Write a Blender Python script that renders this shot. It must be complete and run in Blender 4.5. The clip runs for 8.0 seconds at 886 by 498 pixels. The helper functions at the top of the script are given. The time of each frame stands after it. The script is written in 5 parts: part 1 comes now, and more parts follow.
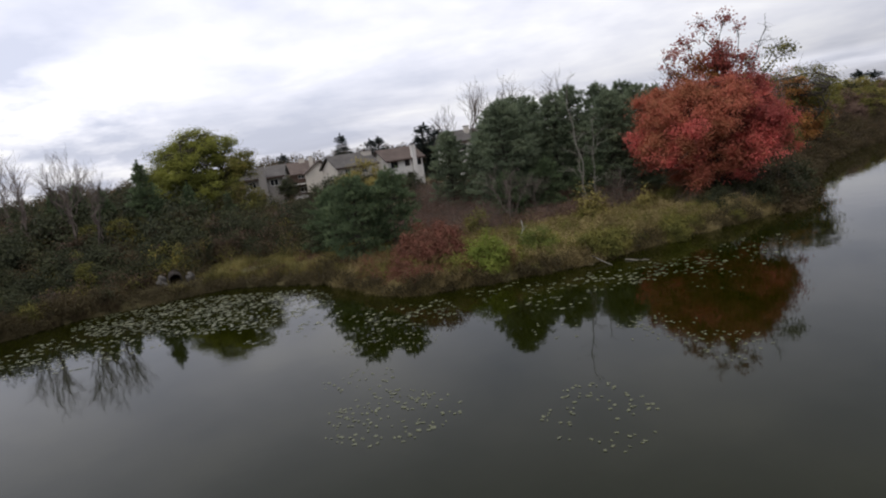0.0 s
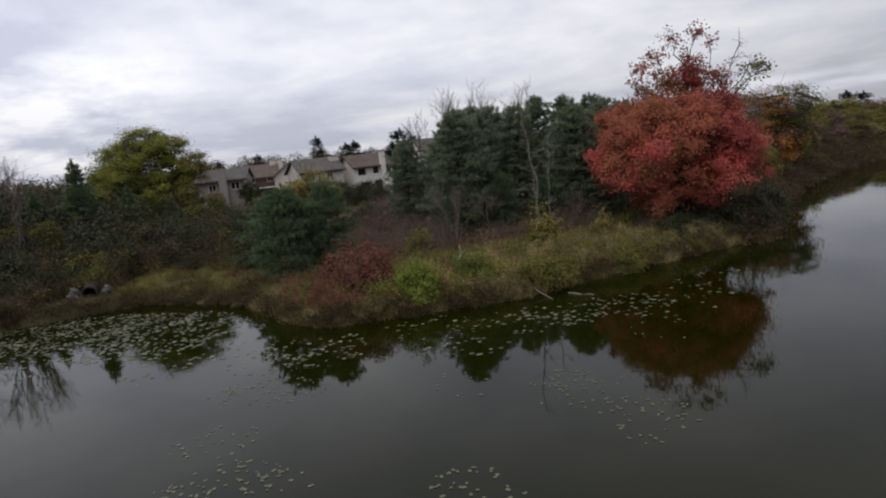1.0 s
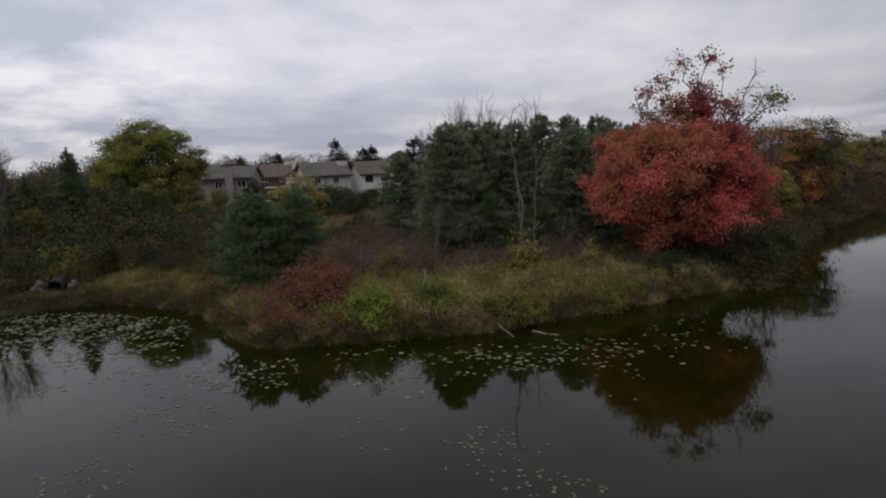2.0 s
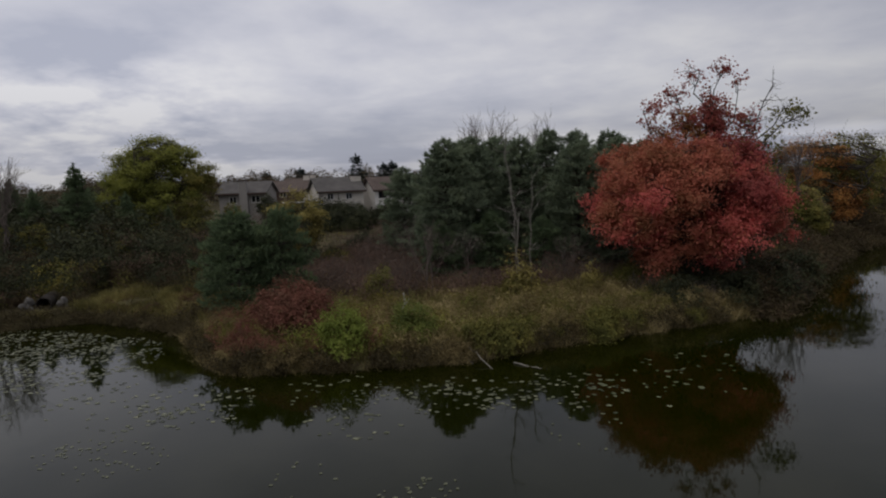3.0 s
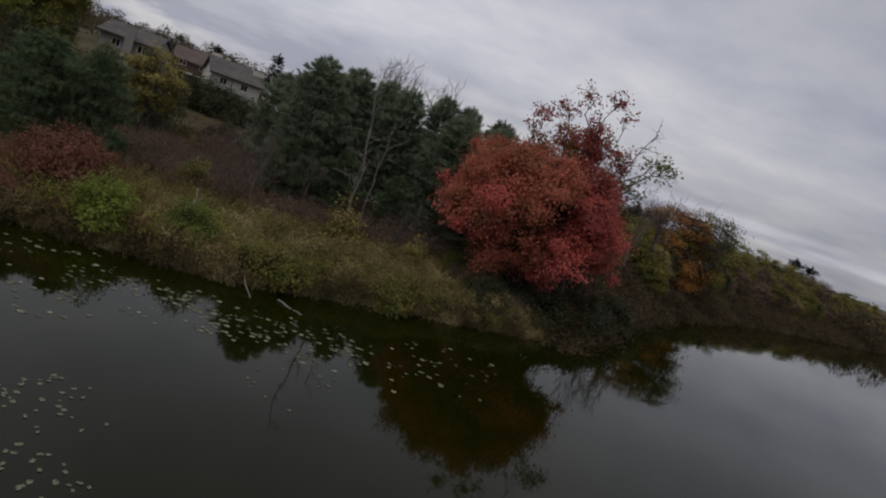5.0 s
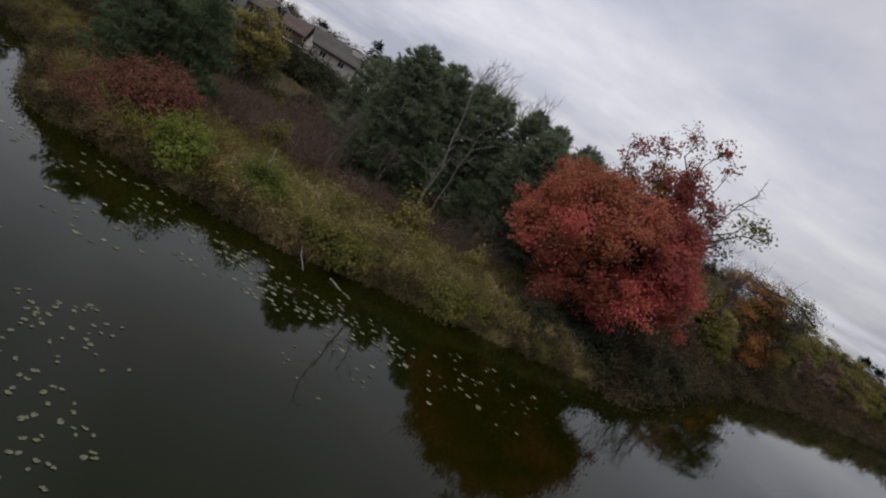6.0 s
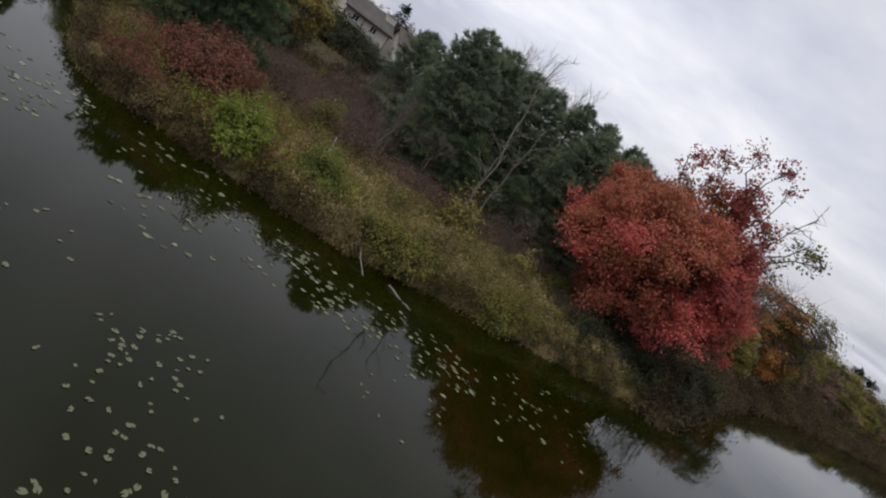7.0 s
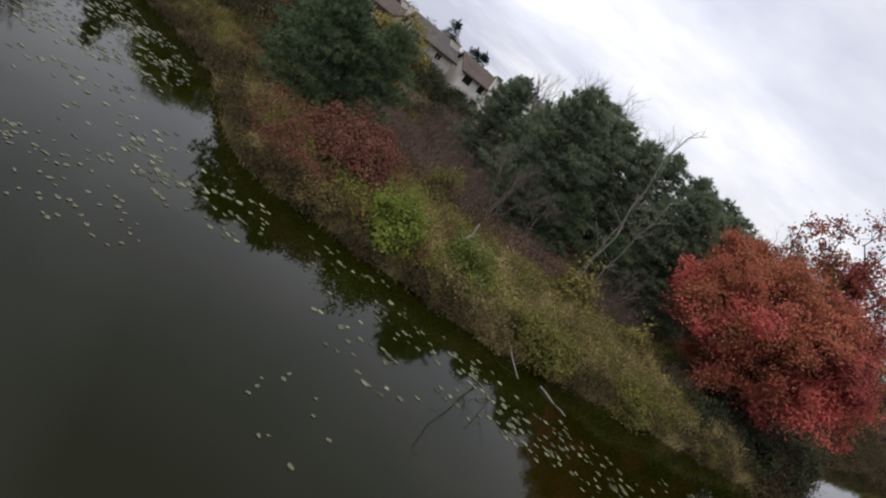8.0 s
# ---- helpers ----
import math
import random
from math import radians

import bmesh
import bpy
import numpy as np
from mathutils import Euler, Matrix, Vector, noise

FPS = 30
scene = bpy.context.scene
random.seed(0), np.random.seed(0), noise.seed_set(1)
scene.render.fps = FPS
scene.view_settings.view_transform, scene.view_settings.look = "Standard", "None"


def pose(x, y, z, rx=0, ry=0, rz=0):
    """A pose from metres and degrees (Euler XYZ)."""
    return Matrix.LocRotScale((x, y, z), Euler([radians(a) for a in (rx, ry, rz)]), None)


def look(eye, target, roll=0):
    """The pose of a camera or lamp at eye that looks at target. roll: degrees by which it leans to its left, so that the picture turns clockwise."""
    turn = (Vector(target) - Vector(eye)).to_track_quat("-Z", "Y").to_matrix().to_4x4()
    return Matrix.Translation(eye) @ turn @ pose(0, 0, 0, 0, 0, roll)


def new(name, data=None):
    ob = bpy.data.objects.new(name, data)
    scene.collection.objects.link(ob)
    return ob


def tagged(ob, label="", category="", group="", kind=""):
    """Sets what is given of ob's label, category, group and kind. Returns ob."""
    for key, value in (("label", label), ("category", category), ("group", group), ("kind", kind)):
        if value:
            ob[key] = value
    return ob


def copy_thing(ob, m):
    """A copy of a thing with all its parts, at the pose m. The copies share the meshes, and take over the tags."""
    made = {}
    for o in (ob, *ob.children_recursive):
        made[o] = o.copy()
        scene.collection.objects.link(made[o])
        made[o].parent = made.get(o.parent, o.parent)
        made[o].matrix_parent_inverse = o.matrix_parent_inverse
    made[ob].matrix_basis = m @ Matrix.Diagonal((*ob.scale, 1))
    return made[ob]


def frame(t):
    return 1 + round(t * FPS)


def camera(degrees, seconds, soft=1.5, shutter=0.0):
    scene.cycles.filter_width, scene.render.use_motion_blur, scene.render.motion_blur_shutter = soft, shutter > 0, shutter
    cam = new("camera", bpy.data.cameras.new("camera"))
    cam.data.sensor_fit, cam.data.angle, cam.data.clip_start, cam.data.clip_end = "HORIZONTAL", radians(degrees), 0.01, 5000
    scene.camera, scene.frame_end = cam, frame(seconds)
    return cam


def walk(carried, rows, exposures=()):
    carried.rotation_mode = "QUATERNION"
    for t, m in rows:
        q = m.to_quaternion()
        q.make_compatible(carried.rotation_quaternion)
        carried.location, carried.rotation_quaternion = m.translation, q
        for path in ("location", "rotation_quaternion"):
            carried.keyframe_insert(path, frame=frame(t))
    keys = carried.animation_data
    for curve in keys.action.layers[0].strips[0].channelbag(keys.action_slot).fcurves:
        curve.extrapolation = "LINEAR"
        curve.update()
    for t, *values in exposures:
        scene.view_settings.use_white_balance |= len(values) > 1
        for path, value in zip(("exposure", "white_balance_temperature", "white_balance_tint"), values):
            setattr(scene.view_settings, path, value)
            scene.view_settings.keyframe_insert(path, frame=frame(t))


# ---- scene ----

# ---------------------------------------------------------------- camera
cam = camera(74.0, 8.0, soft=2.1)
PATH = [
    (0, (-2.584, -5.448, 9.235), (-2.853, -3.496, 8.893), -8.1),
    (0.5, (-0.946, -2.76, 9.306), (-1.168, -0.804, 8.952), -8.9),
    (1, (1.081, -0.909, 9.426), (0.84, 1.048, 9.094), -6.0),
    (1.2, (1.929, -0.359, 9.454), (1.675, 1.602, 9.153), -5.1),
    (2.3, (5.491, 3.04, 9.818), (5.12, 4.983, 9.521), -1.0),
    (2.5, (5.978, 3.579, 9.806), (5.573, 5.518, 9.534), -0.9),
    (3, (7.331, 4.814, 9.865), (6.887, 6.749, 9.617), -2.0),
    (3.5, (8.71, 6.129, 9.888), (8.358, 8.08, 9.625), -2.8),
    (4, (9.959, 7.251, 9.802), (9.685, 9.216, 9.55), -2.5),
    (4.2, (10.419, 7.529, 9.825), (10.157, 9.487, 9.513), -1.8),
    (5.3, (12.281, 8.215, 9.607), (12.153, 10.181, 9.262), 26.2),
    (5.5, (12.27, 8.594, 9.509), (12.089, 10.55, 9.134), 27.3),
    (6, (11.392, 9.487, 9.063), (11.114, 11.43, 8.681), 32.0),
    (6.5, (9.831, 10.063, 8.811), (9.625, 12.014, 8.424), 35.5),
    (7, (7.464, 10.558, 8.573), (7.265, 12.493, 8.109), 37.6),
    (7.5, (4.121, 10.641, 8.351), (3.91, 12.574, 7.884), 38.6),
    (8, (0.183, 10.359, 8.138), (-0.053, 12.28, 7.635), 39.1),
]

EXPOSURES = [(0.0, 0.27), (0.6, 0.12), (1.2, 0.0), (2.5, -0.42), (4.2, -0.6), (5.5, -0.36), (6.5, -0.04), (7.2, 0.18), (8.0, 0.32)]
walk(cam, [(t, look(eye, target, roll)) for t, eye, target, roll in PATH], EXPOSURES)

# ---------------------------------------------------------------- sky and sun
SUN_ELEVATION, SUN_AZIMUTH = 68.0, 200.0
world = bpy.data.worlds.new("overcast_sky")
scene.world = world
world.use_nodes = True
wn, wl = world.node_tree.nodes, world.node_tree.links
wn.clear()


def wnode(kind, **values):
    n = wn.new(kind)
    for key, value in values.items():
        n.inputs[key.replace("_", " ")].default_value = value
    return n


w_out = wn.new("ShaderNodeOutputWorld")
w_bg = wn.new("ShaderNodeBackground")
w_bg.inputs["Strength"].default_value = 0.098
w_sky = wn.new("ShaderNodeTexSky")
w_sky.sky_type, w_sky.sun_disc = "NISHITA", False
w_sky.sun_elevation, w_sky.sun_rotation = radians(SUN_ELEVATION), radians(SUN_AZIMUTH)
w_sky.dust_density = 2.0
w_geo = wn.new("ShaderNodeTexCoord")
w_split = wn.new("ShaderNodeSeparateXYZ")
wl.new(w_geo.outputs["Generated"], w_split.inputs[0])
# clouds lie on a flat layer: direction divided by its height
w_h = wn.new("ShaderNodeMath"); w_h.operation = "MAXIMUM"; w_h.inputs[1].default_value = 0.0
wl.new(w_split.outputs["Z"], w_h.inputs[0])


def cloud_layer(offset, scale, detail, roughness, seed, distortion=0.0):
    """Noise on a cloud layer; a small offset draws the clouds out into streaks towards the horizon."""
    add = wn.new("ShaderNodeMath"); add.operation = "ADD"; add.inputs[1].default_value = offset
    wl.new(w_h.outputs[0], add.inputs[0])
    flat = wn.new("ShaderNodeVectorMath"); flat.operation = "DIVIDE"
    spread = wn.new("ShaderNodeCombineXYZ")
    for axis in "XYZ":
        wl.new(add.outputs[0], spread.inputs[axis])
    wl.new(w_geo.outputs["Generated"], flat.inputs[0]); wl.new(spread.outputs[0], flat.inputs[1])
    n = wnode("ShaderNodeTexNoise", Scale=scale, Detail=detail, Roughness=roughness, Distortion=distortion)
    n.noise_dimensions = "4D"
    n.inputs["W"].default_value = seed
    wl.new(flat.outputs[0], n.inputs["Vector"])
    return n.outputs["Fac"]


def w_math(kind, a, b, c=None):
    n = wn.new("ShaderNodeMath"); n.operation = kind
    for i, v in enumerate((a, b, c)):
        if v is None:
            continue
        if isinstance(v, (int, float)):
            n.inputs[i].default_value = v
        else:
            wl.new(v, n.inputs[i])
    return n.outputs[0]


def w_range(value, lo, hi, out_lo, out_hi, smooth=True):
    n = wn.new("ShaderNodeMapRange")
    n.interpolation_type = "SMOOTHSTEP" if smooth else "LINEAR"
    for key, v in (("From Min", lo), ("From Max", hi), ("To Min", out_lo), ("To Max", out_hi)):
        n.inputs[key].default_value = v
    wl.new(value, n.inputs["Value"])
    return n.outputs["Result"]


w_broad = cloud_layer(0.20, 0.75, 5.0, 0.5, 4.6)
w_streak = cloud_layer(0.07, 0.55, 6.0, 0.55, 2.2, 0.4)
w_puff = cloud_layer(0.30, 3.6, 7.0, 0.56, 1.5)
w_sum = w_math("MULTIPLY_ADD", w_streak, 0.55, w_broad)
w_sum = w_math("MULTIPLY_ADD", w_puff, 0.30, w_sum)
w_flat = wn.new("ShaderNodeVectorMath"); w_flat.operation = "MULTIPLY"
w_flat.inputs[1].default_value = (1, 1, 0)
w_unit = wn.new("ShaderNodeVectorMath"); w_unit.operation = "NORMALIZE"
w_west = wn.new("ShaderNodeVectorMath"); w_west.operation = "DOT_PRODUCT"
w_west.inputs[1].default_value = (-0.75, 0.66, 0)
wl.new(w_geo.outputs["Generated"], w_flat.inputs[0]); wl.new(w_flat.outputs[0], w_unit.inputs[0]); wl.new(w_unit.outputs[0], w_west.inputs[0])
# heaped cloud low in the west
w_heap = w_math("MULTIPLY", w_range(w_west.outputs["Value"], 0.93, 0.985, 0, 1), w_range(w_split.outputs["Z"], 0.10, 0.24, 1, 0))
w_sum = w_math("MULTIPLY_ADD", w_math("SUBTRACT", w_puff, 0.47), w_math("MULTIPLY", w_heap, 1.3), w_sum)
w_ramp = wn.new("ShaderNodeValToRGB")
w_els = w_ramp.color_ramp.elements
w_els.new(0.5)
for e, (pos, c) in zip(w_els, ((0.43, (6.0, 6.25, 7.5, 1)), (0.52, (8.2, 8.25, 9.2, 1)), (0.60, (10.3, 10.2, 10.6, 1)))):
    e.position, e.color = pos, c
wl.new(w_math("MULTIPLY", w_sum, 0.55), w_ramp.inputs["Fac"])
# thinner and brighter cloud in the west and low down, thicker overhead; a dim band on the horizon
w_side = w_range(w_west.outputs["Value"], 0.1, 0.98, 0.72, 1.08, False)
w_over = w_math("MAXIMUM", w_range(w_split.outputs["Z"], 0.22, 0.75, 1.0, 0.66), w_range(w_west.outputs["Value"], 0.80, 1.0, 0.0, 0.95))
w_low = w_range(w_split.outputs["Z"], 0.0, 0.17, 0.74, 1.0)
# a slit of clear light under the cloud's edge towards the north-east
w_slit = w_math("MULTIPLY", w_range(w_split.outputs["Z"], 0.020, 0.034, 0, 1), w_range(w_split.outputs["Z"], 0.040, 0.062, 1, 0))
w_slit = w_math("MULTIPLY", w_slit, w_range(w_west.outputs["Value"], 0.35, 0.85, 1, 0.25))
w_slit = w_math("MULTIPLY_ADD", w_math("MULTIPLY", w_slit, w_range(w_streak, 0.35, 0.6, 0.3, 1.0)), 0.42, 1.0)
w_all = w_math("MULTIPLY", w_math("MULTIPLY", w_side, w_over), w_math("MULTIPLY", w_low, w_slit))
w_lit = wn.new("ShaderNodeMix"); w_lit.data_type = "RGBA"; w_lit.blend_type = "MULTIPLY"; w_lit.inputs["Factor"].default_value = 1.0
wl.new(w_ramp.outputs["Color"], w_lit.inputs["A"]); wl.new(w_all, w_lit.inputs["B"])
w_cover = wn.new("ShaderNodeMix"); w_cover.data_type = "RGBA"; w_cover.inputs["Factor"].default_value = 0.92
wl.new(w_sky.outputs["Color"], w_cover.inputs["A"]); wl.new(w_lit.outputs["Result"], w_cover.inputs["B"])
wl.new(w_cover.outputs["Result"], w_bg.inputs["Color"])
wl.new(w_bg.outputs["Background"], w_out.inputs["Surface"])

sun = new("sun", bpy.data.lights.new("sun", "SUN"))
sun.data.energy, sun.data.angle, sun.data.color = 1.4, radians(50), (1.0, 0.96, 0.90)
sun.matrix_world = look((-15, -40, 110), (0, 0, 0))


# ---------------------------------------------------------------- materials
def material(name):
    m = bpy.data.materials.new(name)
    m.use_nodes = True
    nodes, links = m.node_tree.nodes, m.node_tree.links
    return m, nodes, links, nodes["Principled BSDF"]


def ramp_node(nodes, stops):
    r = nodes.new("ShaderNodeValToRGB")
    els = r.color_ramp.elements
    while len(els) < len(stops):
        els.new(0.5)
    for e, (p, c) in zip(els, stops):
        e.position, e.color = p, (*c, 1)
    return r


def leaf_material(name, stops, rough=0.6, patch=0.5, through_light=0.3):
    """Leaves: a colour for each leaf out of the stops, shifted in patches over the crown, partly translucent."""
    m, nodes, links, bsdf = material(name)
    geo = nodes.new("ShaderNodeNewGeometry")
    tex = nodes.new("ShaderNodeTexCoord")
    noise_t = nodes.new("ShaderNodeTexNoise")
    noise_t.inputs["Scale"].default_value = 0.45
    noise_t.inputs["Detail"].default_value = 4.0
    links.new(tex.outputs["Object"], noise_t.inputs["Vector"])
    fine_t = nodes.new("ShaderNodeTexNoise")
    fine_t.inputs["Scale"].default_value = 1.9
    fine_t.inputs["Detail"].default_value = 3.0
    links.new(tex.outputs["Object"], fine_t.inputs["Vector"])
    blend = nodes.new("ShaderNodeMix")
    blend.data_type = "FLOAT"
    blend.inputs["Factor"].default_value = 0.4
    links.new(noise_t.outputs["Fac"], blend.inputs["A"])
    links.new(fine_t.outputs["Fac"], blend.inputs["B"])
    spread = nodes.new("ShaderNodeMapRange")
    spread.inputs["From Min"].default_value, spread.inputs["From Max"].default_value = 0.36, 0.64
    links.new(blend.outputs["Result"], spread.inputs["Value"])
    mix = nodes.new("ShaderNodeMix")
    mix.data_type = "FLOAT"
    mix.inputs["Factor"].default_value = 0.45 + 0.55 * patch if patch > 0.2 else patch
    links.new(geo.outputs["Random Per Island"], mix.inputs["A"])
    links.new(spread.outputs["Result"], mix.inputs["B"])
    ramp = ramp_node(nodes, stops)
    links.new(mix.outputs["Result"], ramp.inputs["Fac"])
    links.new(ramp.outputs["Color"], bsdf.inputs["Base Color"])
    bsdf.inputs["Roughness"].default_value = rough
    bsdf.inputs["Specular IOR Level"].default_value = 0.12
    trans = nodes.new("ShaderNodeBsdfTranslucent")
    links.new(ramp.outputs["Color"], trans.inputs["Color"])
    both = nodes.new("ShaderNodeMixShader")
    both.inputs["Fac"].default_value = through_light
    links.new(bsdf.outputs["BSDF"], both.inputs[1])
    links.new(trans.outputs["BSDF"], both.inputs[2])
    links.new(both.outputs["Shader"], nodes["Material Output"].inputs["Surface"])
    return m


def rough_material(name, stops, scale=2.0, fine=20.0, rough=0.85, bump=0.3, spec=0.2, stretch=(1, 1, 1)):
    """A weathered surface: coarse stains and fine grain, with relief."""
    m, nodes, links, bsdf = material(name)
    tex = nodes.new("ShaderNodeTexCoord")
    mapping = nodes.new("ShaderNodeMapping")
    mapping.inputs["Scale"].default_value = stretch
    links.new(tex.outputs["Object"], mapping.inputs["Vector"])
    big, small = nodes.new("ShaderNodeTexNoise"), nodes.new("ShaderNodeTexNoise")
    big.inputs["Scale"].default_value, small.inputs["Scale"].default_value = scale, fine
    big.inputs["Detail"].default_value, small.inputs["Detail"].default_value = 5.0, 4.0
    mix = nodes.new("ShaderNodeMix")
    mix.data_type = "FLOAT"
    mix.inputs["Factor"].default_value = 0.4
    for n in (big, small):
        links.new(mapping.outputs["Vector"], n.inputs["Vector"])
    links.new(big.outputs["Fac"], mix.inputs["A"])
    links.new(small.outputs["Fac"], mix.inputs["B"])
    ramp = ramp_node(nodes, stops)
    links.new(mix.outputs["Result"], ramp.inputs["Fac"])
    links.new(ramp.outputs["Color"], bsdf.inputs["Base Color"])
    b = nodes.new("ShaderNodeBump")
    b.inputs["Strength"].default_value, b.inputs["Distance"].default_value = bump, 0.03
    links.new(small.outputs["Fac"], b.inputs["Height"])
    links.new(b.outputs["Normal"], bsdf.inputs["Normal"])
    bsdf.inputs["Roughness"].default_value = rough
    bsdf.inputs["Specular IOR Level"].default_value = spec
    return m


MAPLE_RED = leaf_material("maple_leaves", [(0.0, (0.33, 0.135, 0.085)), (0.3, (0.48, 0.145, 0.10)), (0.6, (0.59, 0.135, 0.12)), (0.85, (0.68, 0.175, 0.155)), (1.0, (0.58, 0.26, 0.14))], patch=0.7, through_light=0.34)
MAPLE_ORANGE = leaf_material("maple_orange_leaves", [(0.0, (0.30, 0.145, 0.07)), (0.4, (0.43, 0.16, 0.092)), (0.8, (0.53, 0.165, 0.115)), (1.0, (0.52, 0.26, 0.13))], patch=0.7, through_light=0.34)
MAPLE_DEEP = leaf_material("maple_deep_leaves", [(0.0, (0.26, 0.08, 0.065)), (0.4, (0.38, 0.10, 0.088)), (0.8, (0.49, 0.118, 0.112)), (1.0, (0.50, 0.18, 0.12))], patch=0.7, through_light=0.34)
OAK_RUSSET = leaf_material("russet_leaves", [(0.0, (0.20, 0.10, 0.055)), (0.4, (0.34, 0.10, 0.075)), (0.7, (0.39, 0.11, 0.105)), (1.0, (0.46, 0.22, 0.10))], through_light=0.5)
OLIVE_GOLD = leaf_material("olive_gold_leaves", [(0.0, (0.075, 0.08, 0.025)), (0.5, (0.16, 0.155, 0.042)), (0.8, (0.265, 0.23, 0.06)), (1.0, (0.36, 0.27, 0.075))])
ORANGE = leaf_material("orange_leaves", [(0.0, (0.14, 0.08, 0.03)), (0.5, (0.33, 0.14, 0.045)), (1.0, (0.44, 0.25, 0.075))])
GOLD = leaf_material("gold_leaves", [(0.0, (0.12, 0.105, 0.04)), (0.5, (0.28, 0.235, 0.075)), (1.0, (0.43, 0.37, 0.13))])
BROWN = leaf_material("brown_leaves", [(0.0, (0.042, 0.031, 0.022)), (0.5, (0.085, 0.061, 0.037)), (1.0, (0.155, 0.11, 0.06))], patch=0.75)
DARK_GREEN = leaf_material("dark_green_leaves", [(0.0, (0.032, 0.036, 0.023)), (0.5, (0.056, 0.063, 0.034)), (1.0, (0.102, 0.106, 0.05))], patch=0.8)
YELLOW_GREEN = leaf_material("yellow_green_leaves", [(0.0, (0.10, 0.112, 0.03)), (0.5, (0.23, 0.245, 0.055)), (1.0, (0.40, 0.40, 0.09))], patch=0.6, through_light=0.4)
BRIGHT_GREEN = leaf_material("bright_green_leaves", [(0.0, (0.10, 0.13, 0.03)), (0.5, (0.22, 0.27, 0.055)), (1.0, (0.40, 0.44, 0.11))], patch=0.45, through_light=0.4)
FRESH_GREEN = leaf_material("fresh_green_leaves", [(0.0, (0.07, 0.085, 0.025)), (0.5, (0.15, 0.18, 0.045)), (1.0, (0.29, 0.32, 0.085))])
SUMAC_RED = leaf_material("sumac_leaves", [(0.0, (0.13, 0.08, 0.05)), (0.45, (0.21, 0.092, 0.065)), (0.75, (0.26, 0.11, 0.08)), (1.0, (0.27, 0.20, 0.11))], patch=0.65)
SUMAC_DULL = leaf_material("rust_brown_leaves", [(0.0, (0.07, 0.042, 0.028)), (0.5, (0.13, 0.07, 0.045)), (1.0, (0.22, 0.135, 0.075))], patch=0.6)
MAROON = leaf_material("maroon_leaves", [(0.0, (0.085, 0.058, 0.046)), (0.6, (0.185, 0.118, 0.092)), (1.0, (0.29, 0.205, 0.15))], patch=0.7)
NEEDLES = leaf_material("pine_needles", [(0.0, (0.105, 0.135, 0.09)), (0.5, (0.20, 0.245, 0.16)), (1.0, (0.32, 0.37, 0.235))], rough=0.5, patch=0.6, through_light=0.5)
DARK_NEEDLES = leaf_material("dark_pine_needles", [(0.0, (0.07, 0.10, 0.055)), (0.5, (0.135, 0.185, 0.098)), (1.0, (0.23, 0.29, 0.15))], rough=0.5, patch=0.6, through_light=0.45)
SPRUCE_NEEDLES = leaf_material("spruce_needles", [(0.0, (0.012, 0.022, 0.022)), (1.0, (0.035, 0.055, 0.045))], rough=0.55)
FAR_LEAVES = leaf_material("distant_woods", [(0.0, (0.04, 0.04, 0.035)), (0.35, (0.08, 0.075, 0.05)), (0.65, (0.12, 0.08, 0.05)), (1.0, (0.17, 0.13, 0.06))], patch=0.8)
DRY_GRASS = leaf_material("dry_grass", [(0.0, (0.11, 0.085, 0.038)), (0.5, (0.29, 0.23, 0.105)), (1.0, (0.56, 0.46, 0.24))], patch=0.65)
GREEN_GRASS = leaf_material("green_grass", [(0.0, (0.075, 0.075, 0.026)), (0.5, (0.22, 0.192, 0.068)), (1.0, (0.41, 0.35, 0.14))], patch=0.7)
WEEDS = leaf_material("withered_weeds", [(0.0, (0.08, 0.06, 0.028)), (0.5, (0.19, 0.145, 0.066)), (1.0, (0.33, 0.26, 0.125))], patch=0.7)
# dark olive-brown leaves for the growth along the shores
UNDERWOOD = leaf_material("dark_dead_leaves", [(0.0, (0.042, 0.034, 0.019)), (0.6, (0.084, 0.067, 0.034)), (1.0, (0.145, 0.116, 0.058))], patch=0.6)
BIRCH_BARK = rough_material("white_birch_bark", [(0.3, (0.24, 0.22, 0.20)), (0.7, (0.50, 0.48, 0.44))], 3, 18, stretch=(1, 1, 0.4))
BARK = rough_material("dark_bark", [(0.3, (0.03, 0.025, 0.02)), (0.7, (0.10, 0.085, 0.07))], 3, 18, stretch=(1, 1, 0.25))
PALE_BARK = rough_material("pale_bark", [(0.3, (0.14, 0.128, 0.112)), (0.7, (0.31, 0.285, 0.25))], 3, 18, stretch=(1, 1, 0.25))
TWIG = rough_material("bare_twigs", [(0.3, (0.085, 0.068, 0.06)), (0.7, (0.19, 0.155, 0.135))], 3, 12)
SOIL = rough_material("meadow_soil", [(0.25, (0.035, 0.028, 0.018)), (0.45, (0.08, 0.065, 0.035)), (0.62, (0.10, 0.095, 0.045)), (0.8, (0.15, 0.12, 0.065))], 0.12, 2.2, rough=0.95, bump=0.6, spec=0.1)


